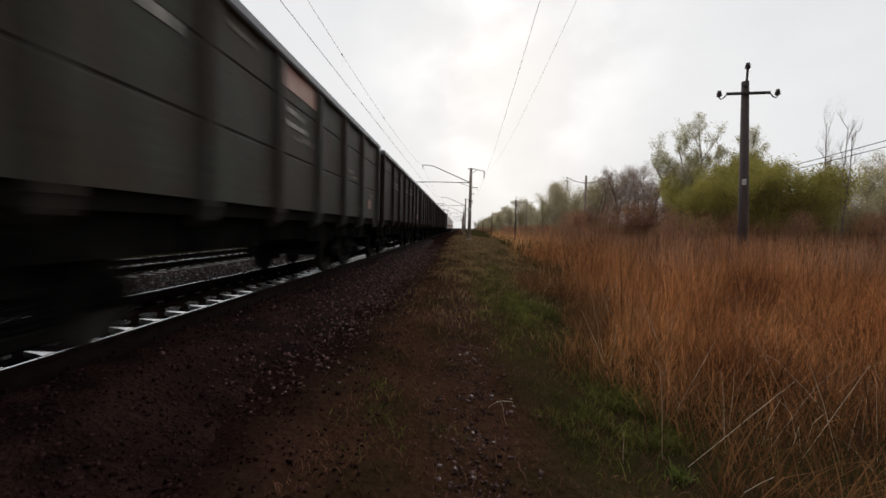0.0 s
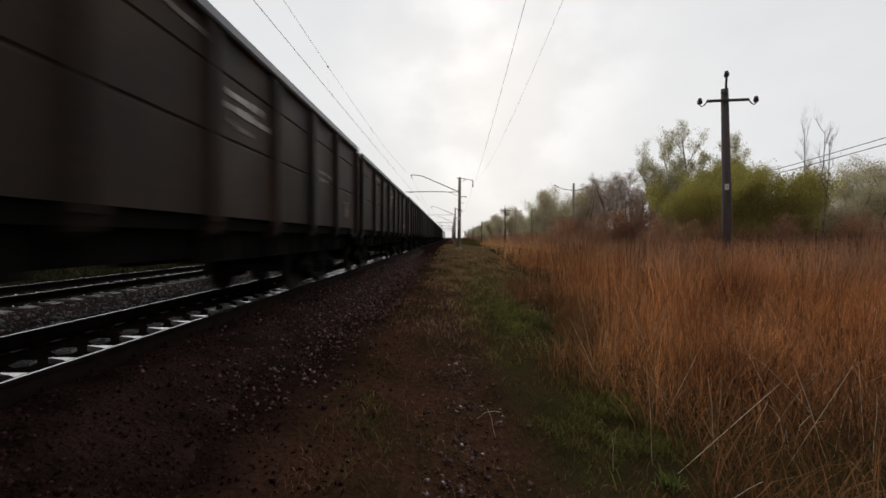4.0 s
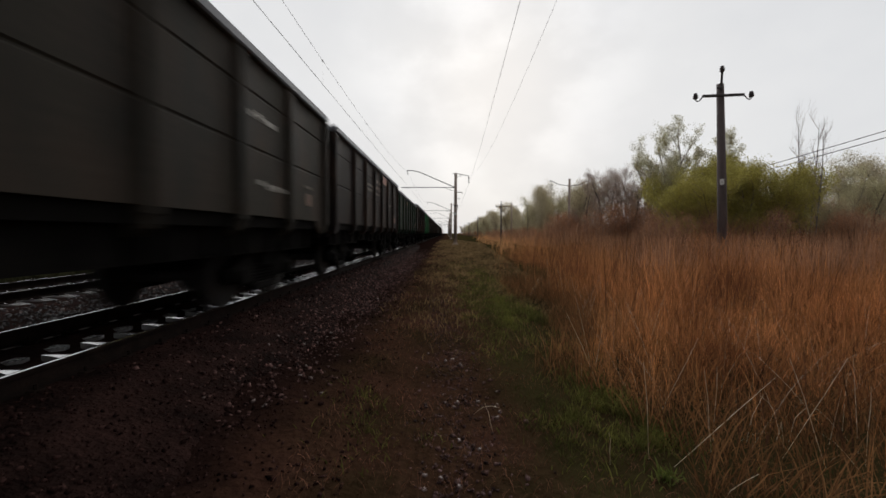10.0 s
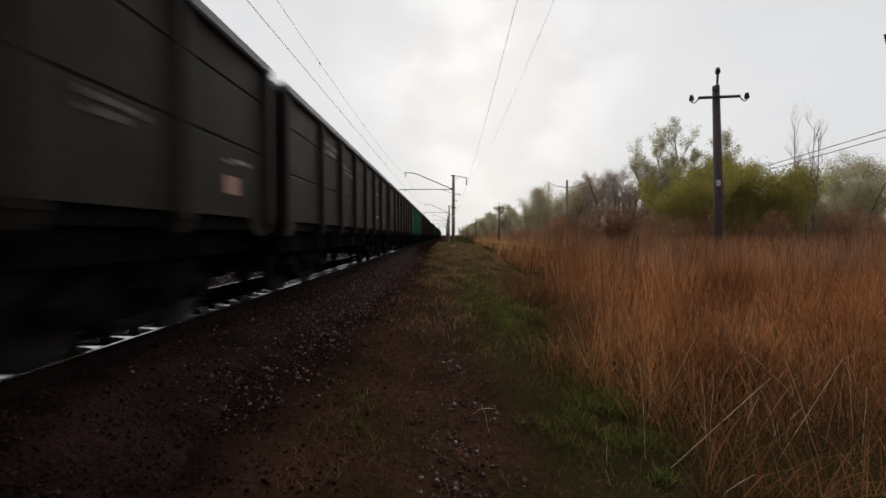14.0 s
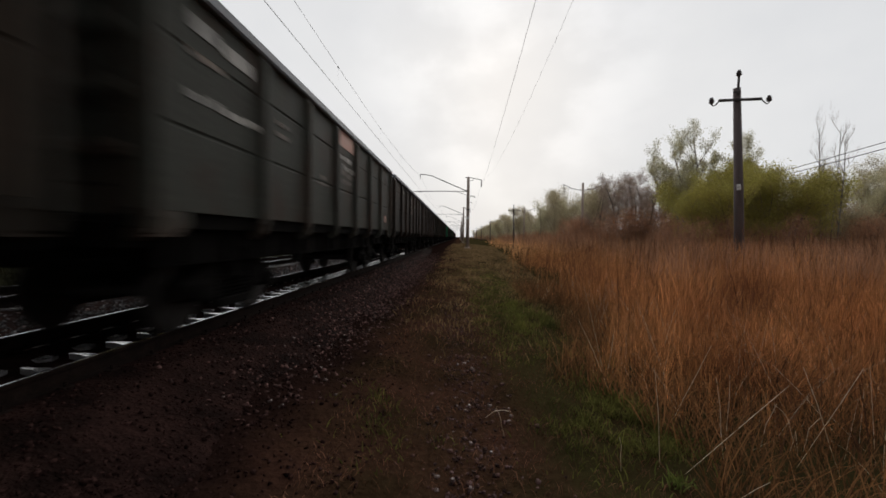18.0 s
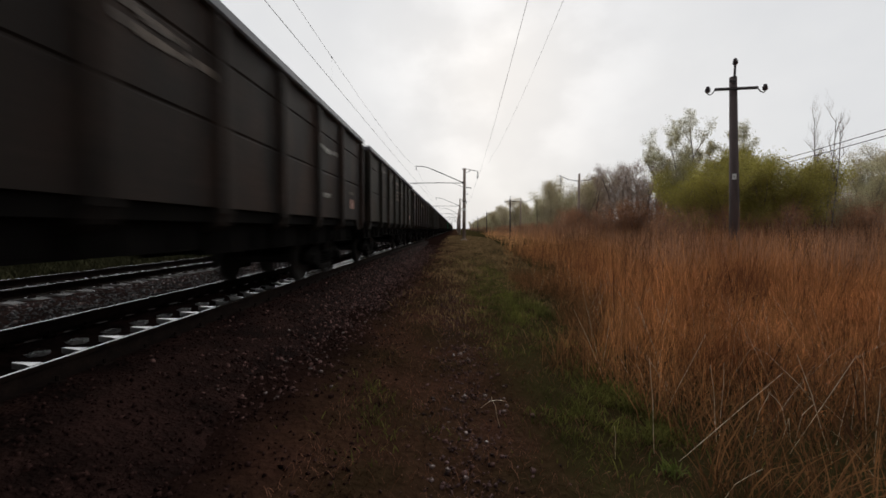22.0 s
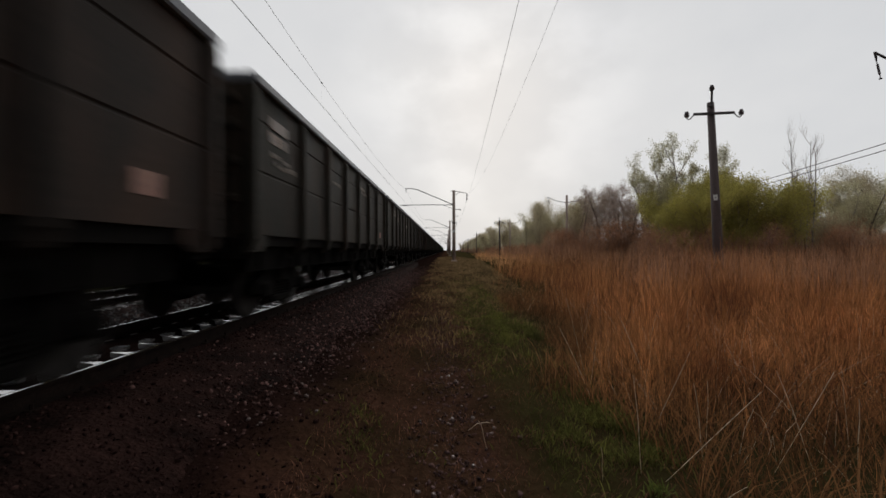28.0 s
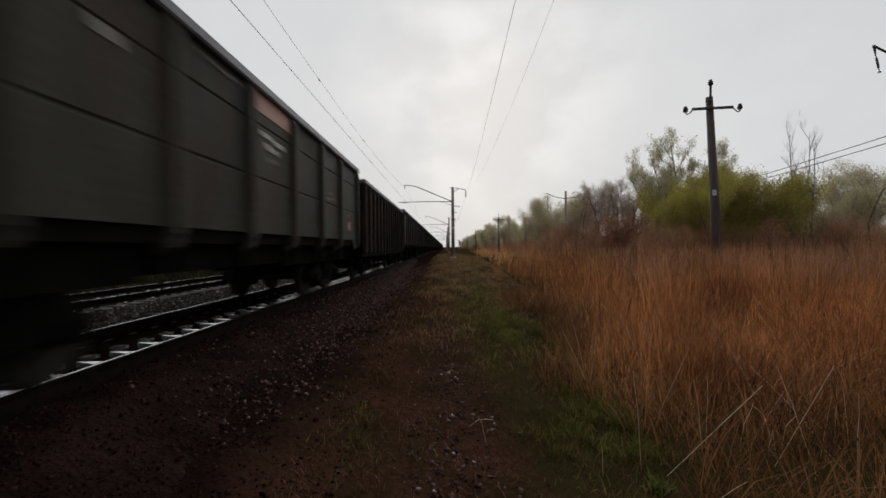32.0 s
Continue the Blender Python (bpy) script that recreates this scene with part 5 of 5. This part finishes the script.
def catenary_mast():
    m = tagged(new("catenary_mast"), "tapered concrete catenary mast with steel cantilever", "catenary mast", "catenary masts")
    part("column", build_mast(), m)
    part("cantilever", build_cantilever(), m, label="inclined steel cantilever")
    part("registration_arm", build_registration(), m)
    part("feeder_bracket", build_feeder_bracket(), m)
    part("feeder_insulator", insulator_shape(Shape(), 1.48, 0, 6.85, 7.6).mesh("feeder_insulator", GLASSY), m, label="dark hanging insulator string")
    part("hanger", insulator_shape(Shape(), -5.4, 0, 7.75, 8.18, 0.05, 3).mesh("hanger", GLASSY), m)
    part("stub_bracket", build_stub(), m)
    part("band", Shape().tube([(0, 0, 4.2), (0, 0, 4.35)], 0.19, 14).mesh("band", STEEL), m)
    part("number_plate", Shape().box((-0.12, -0.235, 3.2), (0.12, -0.215, 3.5), 0.004).mesh("number_plate", WHITE), m)
    part("pedestal", Shape().box((-0.35, -0.35, -0.3), (0.35, 0.35, 0.06), 0.05).mesh("pedestal", CONCRETE), m)
    return m


MAST_X, MAST_Y0, SPAN = 0.95, 46.6, 47.5
first_mast = catenary_mast()
mast_ys = [MAST_Y0 + SPAN * i for i in range(-1, 7)]
mast_ys[0] = -1.3
first_mast.matrix_basis = pose(MAST_X, MAST_Y0, 0.4)
for y in mast_ys:
    if y != MAST_Y0:
        copy_thing(first_mast, pose(MAST_X, y, 0.4 if y > 0 else 0.2, 0, 0, 0))
# masts of the second track stand beyond it
second = copy_thing(first_mast, pose(-14.6, MAST_Y0, 0.1, 0, 0, 180))
for y in mast_ys[2:6]:
    copy_thing(first_mast, pose(-14.6, y, 0.1, 0, 0, 180))


def wire(name, x, z_mast, z_mid, r, label, n_span=12, x_near=None):
    """An overhead wire that sags between the masts; x_near: its place at the mast behind the path's start."""
    pts = []
    ys = [mast_ys[0] - SPAN] + mast_ys
    for a, b in zip(ys[:-1], ys[1:]):
        for i in range(n_span):
            t = i / n_span
            side = x if x_near is None or a > 0 else (x_near if b <= 0 else x_near + (x - x_near) * t)
            pts.append((side, a + (b - a) * t, z_mid + (z_mast - z_mid) * (2 * t - 1) ** 2))
    pts.append((x, ys[-1], z_mast))
    return tagged(new(name, Shape().tube(pts, r, 5).mesh(name, WIRE, fix=False)), label, "overhead wire", "overhead wires")


def messenger_z(y):
    for a, b in zip(mast_ys[:-1], mast_ys[1:]):
        if a <= y <= b:
            t = (y - a) / (b - a)
            return 7.45 + 0.9 * (2 * t - 1) ** 2
    return 7.45


wire("contact_wire", TRACK_X, 6.78, 6.74, 0.0085, "taut copper contact wire over the track")
wire("messenger_wire", TRACK_X, 8.35, 7.45, 0.006, "sagging messenger wire above the contact wire")
wire("feeder_wire", 2.43, 7.25, 6.74, 0.0055, "aluminium feeder wire hanging beside the masts", x_near=1.40)
wire("return_wire", 2.47, 8.0, 6.45, 0.0032, "dark return wire under the mast brackets")
wire("contact_wire", TRACK2_X, 6.78, 6.74, 0.011, "copper contact wire over the second track")
for a in mast_ys[:4]:
    for i in range(1, 6):
        y = a + SPAN * i / 6
        tagged(new("dropper", Shape().tube([(TRACK_X, y, 6.75), (TRACK_X, y, messenger_z(y))], 0.0010, 4).tube([(TRACK_X, y - 0.05, messenger_z(y)), (TRACK_X, y + 0.06, messenger_z(y))], 0.022, 6).mesh("dropper", WIRE)), "thin dropper wire clamped to the messenger wire", "dropper wire", "droppers")

# ---------------------------------------------------------------- power line poles


def pin_insulator(s, x, y, z):
    s.tube([(x, y, z), (x, y, z + 0.05), (x, y, z + 0.06), (x, y, z + 0.11), (x, y, z + 0.12), (x, y, z + 0.18)], [0.05, 0.085, 0.055, 0.08, 0.05, 0.055], 12)
    return s


def power_pole():
    p = tagged(new("power_pole"), "dark weathered power pole with a crossarm and three insulators", "power pole", "power poles")
    part("shaft", Shape().tube([(0, 0, -0.6), (0.01, 0, 2.5), (-0.01, 0, 6.42)], [0.155, 0.14, 0.105], 12).mesh("shaft", POLE_WOOD, True), p)
    arm = Shape().box((-0.66, -0.17, 5.98), (0.66, -0.10, 6.06), 0.01)
    part("crossarm", arm.mesh("crossarm", STEEL), p)
    for k in (-1, 1):
        hook = Shape().tube([(k * 0.64, -0.135, 6.02), (k * 0.74, -0.135, 5.9), (k * 0.82, -0.135, 5.86), (k * 0.88, -0.135, 5.9), (k * 0.88, -0.135, 5.98)], 0.018, 6)
        h = part("hook", hook.mesh("hook", STEEL), p)
        part("insulator", pin_insulator(Shape(), k * 0.88, -0.135, 5.93).mesh("insulator", GLASSY), h, label="dark glazed insulator")
    part("top_pin", Shape().tube([(-0.06, -0.12, 6.2), (-0.02, -0.12, 6.8)], 0.035, 8).box((-0.2, -0.16, 6.24), (0.0, -0.1, 6.3), 0.01).mesh("top_pin", STEEL), p)
    part("insulator", pin_insulator(Shape(), -0.02, -0.12, 6.76).mesh("insulator", GLASSY), p, label="dark glazed insulator")
    plate = part("plate", Shape().box((-0.15, -0.16, 3.2), (-0.02, -0.145, 3.38), 0.003).mesh("plate", WHITE), p, label="small white plate")
    part("lettering", Shape().box((-0.11, -0.164, 3.28), (-0.07, -0.1595, 3.30), 0.001).mesh("lettering", BLACK), plate)
    return p


first_pole = power_pole()
first_pole.matrix_basis = pose(9.0, 13.5, 0.0, 0, -2.4, 0)
for i, y in enumerate((-42.0, 69.0, 124.5, 180.0, 235.5, 291.0)):
    copy_thing(first_pole, pose(8.8 + 0.25 * i, y, 0.1, 0, 0.5 * (i - 2), 0))


def bracket_pole():
    p = tagged(new("bracket_pole"), "slender concrete pole with two arms carrying hanging insulators", "line pole", "line poles")
    part("column", Shape().tube([(0, 0, -0.5), (0, 0, 4), (0, 0, 7.7)], [0.17, 0.15, 0.12], 12).mesh("column", CONCRETE, True), p)
    for k in (-1, 1):
        arm = part("arm", Shape().tube([(0, 0, 6.85), (k * 1.3, 0, 7.05), (k * 2.2, 0, 7.5)], 0.032, 8).tube([(k * 2.2, 0, 7.52), (k * 2.16, 0, 7.32), (k * 2.15, 0, 7.22)], [0.04, 0.026, 0.014], 8).mesh("arm", STEEL), p)
        part("insulator", Shape().tube([(k * 2.15, 0, 7.23), (k * 2.13, 0, 7.16), (k * 2.125, 0, 7.14), (k * 2.06, 0, 6.85), (k * 2.055, 0, 6.83), (k * 2.03, 0, 6.72)], [0.012, 0.012, 0.03, 0.03, 0.012, 0.012], 8).tube([(k * 2.07, 0, 6.70), (k * 1.99, 0, 6.72)], 0.022, 6).mesh("insulator", GLASSY), arm, label="slim hanging rod insulator")
    return p


bp = bracket_pole()
bp.matrix_basis = pose(15.24, 12.5, 0.05)
copy_thing(bp, pose(14.1, 48.0, 0.25))
copy_thing(bp, pose(13.4, 86.0, 0.25))
for dz, dx in ((0.0, 0.0), (-0.28, 0.25)):
    pts = [(17.4 + dx, 0, 7.25 + dz), (22.6 + dx, 21.7, 7.0 + dz), (24.6 + dx, 30, 7.05 + dz), (33.0 + dx, 65, 7.6 + dz)]
    tagged(new("line_wire", Shape().tube(pts, 0.024, 5).mesh("line_wire", WIRE)), "thin twin line wire running into the trees", "overhead wire", "line wires")

# ---------------------------------------------------------------- trees and bushes


def grow(r, height, spread, levels, trunk_r, leaf_n, leaf_size, stems=1, up=0.55, first=0.25, limbs=9, leaf_from=None, fluff=None, tilt=0.35, wobble=0.16, thick=0.5):
    """Limbs as tapered tubes, and points for leaves near their ends."""
    wood, twig, tips = Shape(), Shape(), []

    def limb(p, d, length, rad, level):
        pts, radii, q = [p], [rad], p.copy()
        steps = 4 if level < 2 else 3
        for i in range(steps):
            d = (d + Vector((r.gauss(0, wobble), r.gauss(0, wobble), r.gauss(0.05, wobble / 2)))).normalized()
            q = q + d * length / steps
            pts.append(q.copy())
            radii.append(rad * (1 - 0.75 * (i + 1) / steps))
        (wood if level < 1 else twig).tube(pts, radii, 6 if level == 0 else (4 if level == 1 else 3), caps=False)
        if level >= (levels - 1 if leaf_from is None else leaf_from):
            for a, b in zip(pts[:-1], pts[1:]):
                tips.append((a, b))
        if level < levels:
            n = (limbs, 6, 5, 4)[min(level, 3)]
            for i in range(n):
                f = first + (1 - first) * (i + r.random()) / n if level == 0 else 0.25 + 0.75 * (i + r.random()) / n
                k = min(int(f * steps), steps - 1)
                base = pts[k].lerp(pts[k + 1], f * steps - k)
                az = r.uniform(0, 6.283)
                side = Vector((math.cos(az), math.sin(az), 0))
                nd = (d * 0.4 + side * r.uniform(0.6, 1.1) + Vector((0, 0, up))).normalized()
                ln = (spread if level == 0 else length * 0.55) * r.uniform(0.6, 1.1) * (1 - 0.45 * f if level == 0 else 1)
                limb(base, nd, ln, radii[k] * thick, level + 1)

    for s in range(stems):
        az = r.uniform(0, 6.283)
        d = Vector((math.cos(az) * tilt, math.sin(az) * tilt, 1)).normalized() if stems > 1 else Vector((r.gauss(0, 0.04), r.gauss(0, 0.04), 1)).normalized()
        o = Vector((math.cos(az), math.sin(az), 0)) * (0.35 if stems > 1 else 0)
        limb(o + Vector((0, 0, -0.2)), d, height * (r.uniform(0.7, 1.0) if stems > 1 else 1.0), trunk_r, 0)
    leaves = None
    if leaf_n:
        a = np.array([t[0][:] for t in tips])
        b = np.array([t[1][:] for t in tips])
        pick = rng.integers(0, len(a), leaf_n)
        c = a[pick] + (b[pick] - a[pick]) * rng.random((leaf_n, 1)) + np.clip(rng.normal(0, 1, (leaf_n, 3)), -1.7, 1.7) * (fluff or 0.09 + leaf_size)
        u = rng.normal(0, 1, (leaf_n, 3))
        u /= np.linalg.norm(u, axis=1, keepdims=True)
        w = np.cross(u, rng.normal(0, 1, (leaf_n, 3)))
        w /= np.linalg.norm(w, axis=1, keepdims=True)
        sz = leaf_size * rng.uniform(0.5, 1.3, (leaf_n, 1))
        v = np.stack([c - u * sz, c + w * sz * 0.8, c + u * sz], 1).reshape(-1, 3)
        leaves = (v, np.arange(leaf_n * 3).reshape(-1, 3))
    return wood, twig, leaves


def tree(name, label, seed, bark, leaf, twigs=None, **kw):
    r = random.Random(seed)
    t = tagged(new(name), label, "bush" if "bush" in name else "tree", "trees and bushes beside the line")
    wood, twig, leaves = grow(r, **kw)
    part("trunk", wood.mesh("trunk", bark, fix=False), t)
    part("branchwork", twig.mesh("branchwork", twigs or TWIG, fix=False), t)
    if leaves:
        part("crown", sheet("crown", *leaves, leaf), t)
    return t


willow_a = tree("willow_bush", "broad willow bush in fresh yellow-green leaf", 3, BARK, LEAF_BRIGHT, height=6.0, spread=2.6, levels=3, trunk_r=0.07, leaf_n=34000, leaf_size=0.055, stems=5, up=0.5, first=0.06, fluff=0.24)
willow_b = tree("willow_bush", "broad willow bush in fresh yellow-green leaf", 4, BARK, LEAF_BRIGHT, height=5.6, spread=2.8, levels=3, trunk_r=0.07, leaf_n=34000, leaf_size=0.055, stems=5, up=0.4, first=0.06, fluff=0.24)
birch = tree("birch_tree", "tall birch with thin opening leaves", 6, BIRCH, LEAF_PALE, height=9.3, spread=2.7, levels=3, trunk_r=0.10, leaf_n=26000, leaf_size=0.045, stems=3, tilt=0.22, up=0.8, first=0.3, limbs=9, leaf_from=2, fluff=0.12)
side_birch = tree("birch_tree", "birch with thin opening leaves behind the willows", 9, BIRCH, LEAF_PALE, height=8.2, spread=2.3, levels=3, trunk_r=0.09, leaf_n=19000, leaf_size=0.045, stems=2, tilt=0.2, up=0.8, first=0.3, limbs=8, leaf_from=2, fluff=0.12)
bare_birch = tree("bare_birch", "slim pale birch still without leaves", 31, BIRCH, None, height=9.6, spread=2.5, levels=3, trunk_r=0.06, leaf_n=0, leaf_size=0.1, stems=4, up=1.5, first=0.3, limbs=9, tilt=0.13, wobble=0.05, thick=0.62)
bare_oak = tree("bare_tree", "rounded bare tree with dense grey-brown twigs", 12, BARK, BROWN_TWIG, BROWN_TWIG, height=6.6, spread=3.8, levels=4, trunk_r=0.16, leaf_n=12000, leaf_size=0.035, up=0.55, first=0.12, fluff=0.16)
bare_elm = tree("bare_tree", "rounded bare tree with dense grey-brown twigs", 13, BARK, BROWN_TWIG, BROWN_TWIG, height=6.8, spread=3.4, levels=4, trunk_r=0.16, leaf_n=11000, leaf_size=0.035, up=0.6, first=0.12, fluff=0.16)
far_a = tree("leafing_tree", "leafing tree at the edge of the wood", 14, BARK, LEAF_HAZY, height=6.9, spread=3.0, levels=2, trunk_r=0.13, leaf_n=15000, leaf_size=0.07, up=0.6, first=0.05, limbs=14, leaf_from=1, fluff=0.34)
far_b = tree("leafing_tree", "leafing tree at the edge of the wood", 15, BARK, LEAF_OLIVE, height=6.2, spread=3.2, levels=2, trunk_r=0.13, leaf_n=15000, leaf_size=0.07, up=0.55, first=0.05, limbs=14, leaf_from=1, fluff=0.36)
far_c = tree("leafing_tree", "leafing tree at the edge of the wood", 16, BARK, LEAF_PALE, height=6.8, spread=2.4, levels=2, trunk_r=0.12, leaf_n=11000, leaf_size=0.065, stems=2, up=0.65, first=0.08, limbs=12, leaf_from=1, fluff=0.32)
thin_c = tree("thin_tree", "thin tree with sparse opening leaves", 17, BARK, LEAF_HAZY, height=7.8, spread=2.4, levels=3, trunk_r=0.08, leaf_n=9000, leaf_size=0.045, up=0.65, first=0.3, leaf_from=2, fluff=0.26)
thin_d = tree("thin_tree", "thin tree with sparse opening leaves", 18, BARK, LEAF_HAZY, height=7.2, spread=2.6, levels=3, trunk_r=0.08, leaf_n=11000, leaf_size=0.045, up=0.6, first=0.25, leaf_from=2, fluff=0.28)
thin_e = tree("thin_tree", "thin pale tree with few opening leaves", 21, BIRCH, LEAF_PALE, height=7.8, spread=2.4, levels=3, trunk_r=0.07, leaf_n=7000, leaf_size=0.045, up=0.85, first=0.35, limbs=10, leaf_from=2, fluff=0.25)
far_e = tree("leafing_bush", "dull olive leafing bush beside the bare birch", 24, BARK, LEAF_OLIVE, height=4.8, spread=2.0, levels=2, trunk_r=0.06, leaf_n=11000, leaf_size=0.055, stems=4, up=0.6, first=0.08, leaf_from=1, fluff=0.28)
shrub = tree("brown_shrub_bush", "low brown thicket of dead shoots", 19, WEED, WEED, height=2.6, spread=1.5, levels=2, trunk_r=0.025, leaf_n=5500, leaf_size=0.045, stems=8, up=0.9, first=0.06, leaf_from=1, fluff=0.2)


def put(t, x, y, rz, size=1.0, first=[]):
    m = pose(x, y, float(ground_z(x, y)) - 0.05, 0, 0, rz)
    if t.name in first:
        t = copy_thing(t, m)
    else:
        first.append(t.name)
    t.matrix_basis = m @ Matrix.Diagonal((size, size, size, 1))
    return t


# kind, place and size
WOOD = [
    (willow_a, 18.3, 31.0, 0.95), (willow_b, 19.0, 30.2, 1.08), (willow_a, 20.6, 30.6, 1.1), (willow_b, 22.7, 31.0, 1.2), (willow_a, 24.2, 32.0, 1.3), (willow_b, 19.8, 33.5, 1.2), (willow_a, 21.0, 34.0, 1.25), (willow_b, 24.8, 34.5, 1.15),
    (birch, 19.9, 35.0, 1.3), (side_birch, 21.7, 35.4, 1.3), (side_birch, 19.5, 35.8, 1.12), (side_birch, 23.2, 35.6, 1.15), (thin_d, 23.4, 36.8, 1.0), (far_e, 28.0, 33.0, 0.95), (far_e, 30.6, 34.5, 0.95), (far_e, 27.0, 35.5, 1.15), (far_e, 33.0, 35.5, 0.9),
    (bare_birch, 26.6, 30.6, 1.08), (bare_birch, 30.8, 35.4, 0.75),
    (bare_elm, 17.0, 44.6, 1.08), (bare_oak, 18.6, 45.2, 1.14), (bare_elm, 20.4, 45.6, 1.14), (bare_oak, 22.4, 46.6, 1.12), (bare_elm, 18.0, 49.0, 1.15), (bare_oak, 20.0, 50.5, 1.2), (bare_elm, 22.0, 50.0, 1.2), (bare_elm, 25.0, 49.5, 1.1), (bare_oak, 27.6, 47.0, 1.0), (bare_elm, 30.0, 48.0, 1.0), (bare_oak, 16.2, 48.0, 1.05), (bare_oak, 17.6, 42.0, 0.85), (bare_elm, 19.4, 42.6, 0.85), (bare_oak, 21.4, 43.0, 0.85), (bare_elm, 16.0, 44.0, 0.8),
    (thin_e, 36.2, 39.0, 0.92), (thin_e, 37.6, 40.0, 0.95), (thin_c, 38.6, 42.0, 0.95), (thin_c, 39.6, 39.6, 1.05), (far_c, 41.2, 40.4, 1.2), (thin_d, 43.0, 41.0, 1.25), (far_a, 44.8, 43.0, 1.25), (thin_c, 34.0, 43.0, 0.95), (thin_e, 31.5, 42.0, 0.95)]
far_kinds = (far_a, far_c, far_b, thin_d)
dist, i = 52.0, 0
while dist < 420:                                  # edge of the wood along the line
    tall = 1.16 if 64 < dist < 84 else 1.0
    WOOD.append((far_kinds[i % 4], 15.6 + 1.0 * math.sin(i * 2.1), dist, tall * (1.08 + 0.1 * math.sin(i * 1.7))))
    WOOD.append((far_kinds[(i + 2) % 4], 18.6 + 1.3 * math.sin(i * 1.3), dist + 2.0, tall * (1.14 + 0.1 * math.sin(i * 2.9))))
    if i % 2 == 0:
        WOOD.append((shrub, 13.6 + 0.6 * math.sin(i), dist + 1.0, 1.0))
    dist += 3.4 + dist * 0.035
    i += 1
for i in range(13):                                # open wood beyond the willows
    WOOD.append(((thin_c, thin_e, thin_d, thin_e)[i % 4], 30.0 + i * 2.3, 42.0 + 4.0 * math.sin(i * 1.9) + i * 0.3, 0.95 + 0.12 * math.sin(i * 2.3)))
for i in range(12):
    WOOD.append(((thin_e, thin_d, far_c)[i % 3], 24.0 + i * 3.6, 60.0 + 4.0 * math.sin(i * 2.3), 1.05))
for i in range(15):
    WOOD.append((shrub, 14.0 + i * 2.2, 27.5 + 2.0 * math.sin(i * 1.7) + i * 0.5, 1.12))
    WOOD.append((shrub, 15.0 + i * 1.6, 40.0 + 1.5 * math.sin(i * 2.7), 1.6))
for i in range(12):
    WOOD.append((shrub, 13.8 + 0.45 * i + 0.5 * math.sin(i * 3.1), 46.0 + 1.9 * i, 1.45))
for i, (t, x, y, size) in enumerate(WOOD):
    put(t, x, y, i * 67 % 360, size)

# ---------------------------------------------------------------- what moves


def run(t):
    """Way of the train: the front of the wagon beside the camera at the start, in metres along the track."""
    u = t / 32
    return 13.891 + 431.006 * u + 35.676 * u ** 2 - 146.755 * u ** 3 + 151.867 * u ** 4 - 53.989 * u ** 5


# play in the couplings and differing lengths: metres by which a wagon runs before or behind its even place
SLACK = {-5: -0.2, -4: -0.2, -3: -0.2, -2: -0.2, -1: -0.2, 0: -0.25, 1: -0.2, 2: 0.05, 3: -0.2, 4: -0.05, 5: -0.1, 6: -0.3, 7: 0.05, 9: -0.1, 10: -0.05, 11: -0.2, 12: -0.45, 13: -0.25, 14: -0.1, 15: -0.1, 16: -0.15, 17: -0.28, 18: -0.4, 20: -0.1, 21: -0.3, 22: 0.05, 23: -0.1, 24: -0.4, 25: -0.3, 26: -0.25, 27: -0.44, 28: -0.15, 29: -0.25, 30: -0.55, 31: -0.45, 32: -0.4, 33: -0.4}


def motions():
    for k, w in wagons.items():
        walk(w, [(t, pose(TRACK_X, run(t) - HALF - PITCH * k + SLACK.get(k, 0.0), RAIL_Z)) for t in range(33)])
    for i, (lo, turn) in enumerate(locos):
        walk(lo, [(t, pose(TRACK_X, run(t) + PITCH * 5 + 0.6 + 8.6 + 17.2 * i, RAIL_Z, 0, 0, turn)) for t in range(33)])
    for k, sets in wheelsets.items():
        rows = [(f / FPS, pose(0, k * 0.925, 0.475, -math.degrees((run(f / FPS) - run(0)) / 0.475))) for f in range(32 * FPS + 1)]
        walk(sets[0], rows)
        for ws in sets[1:]:
            ws.rotation_mode = "QUATERNION"
            keys = ws.animation_data_create()
            keys.action = sets[0].animation_data.action
            keys.action_slot = sets[0].animation_data.action_slot


motions()
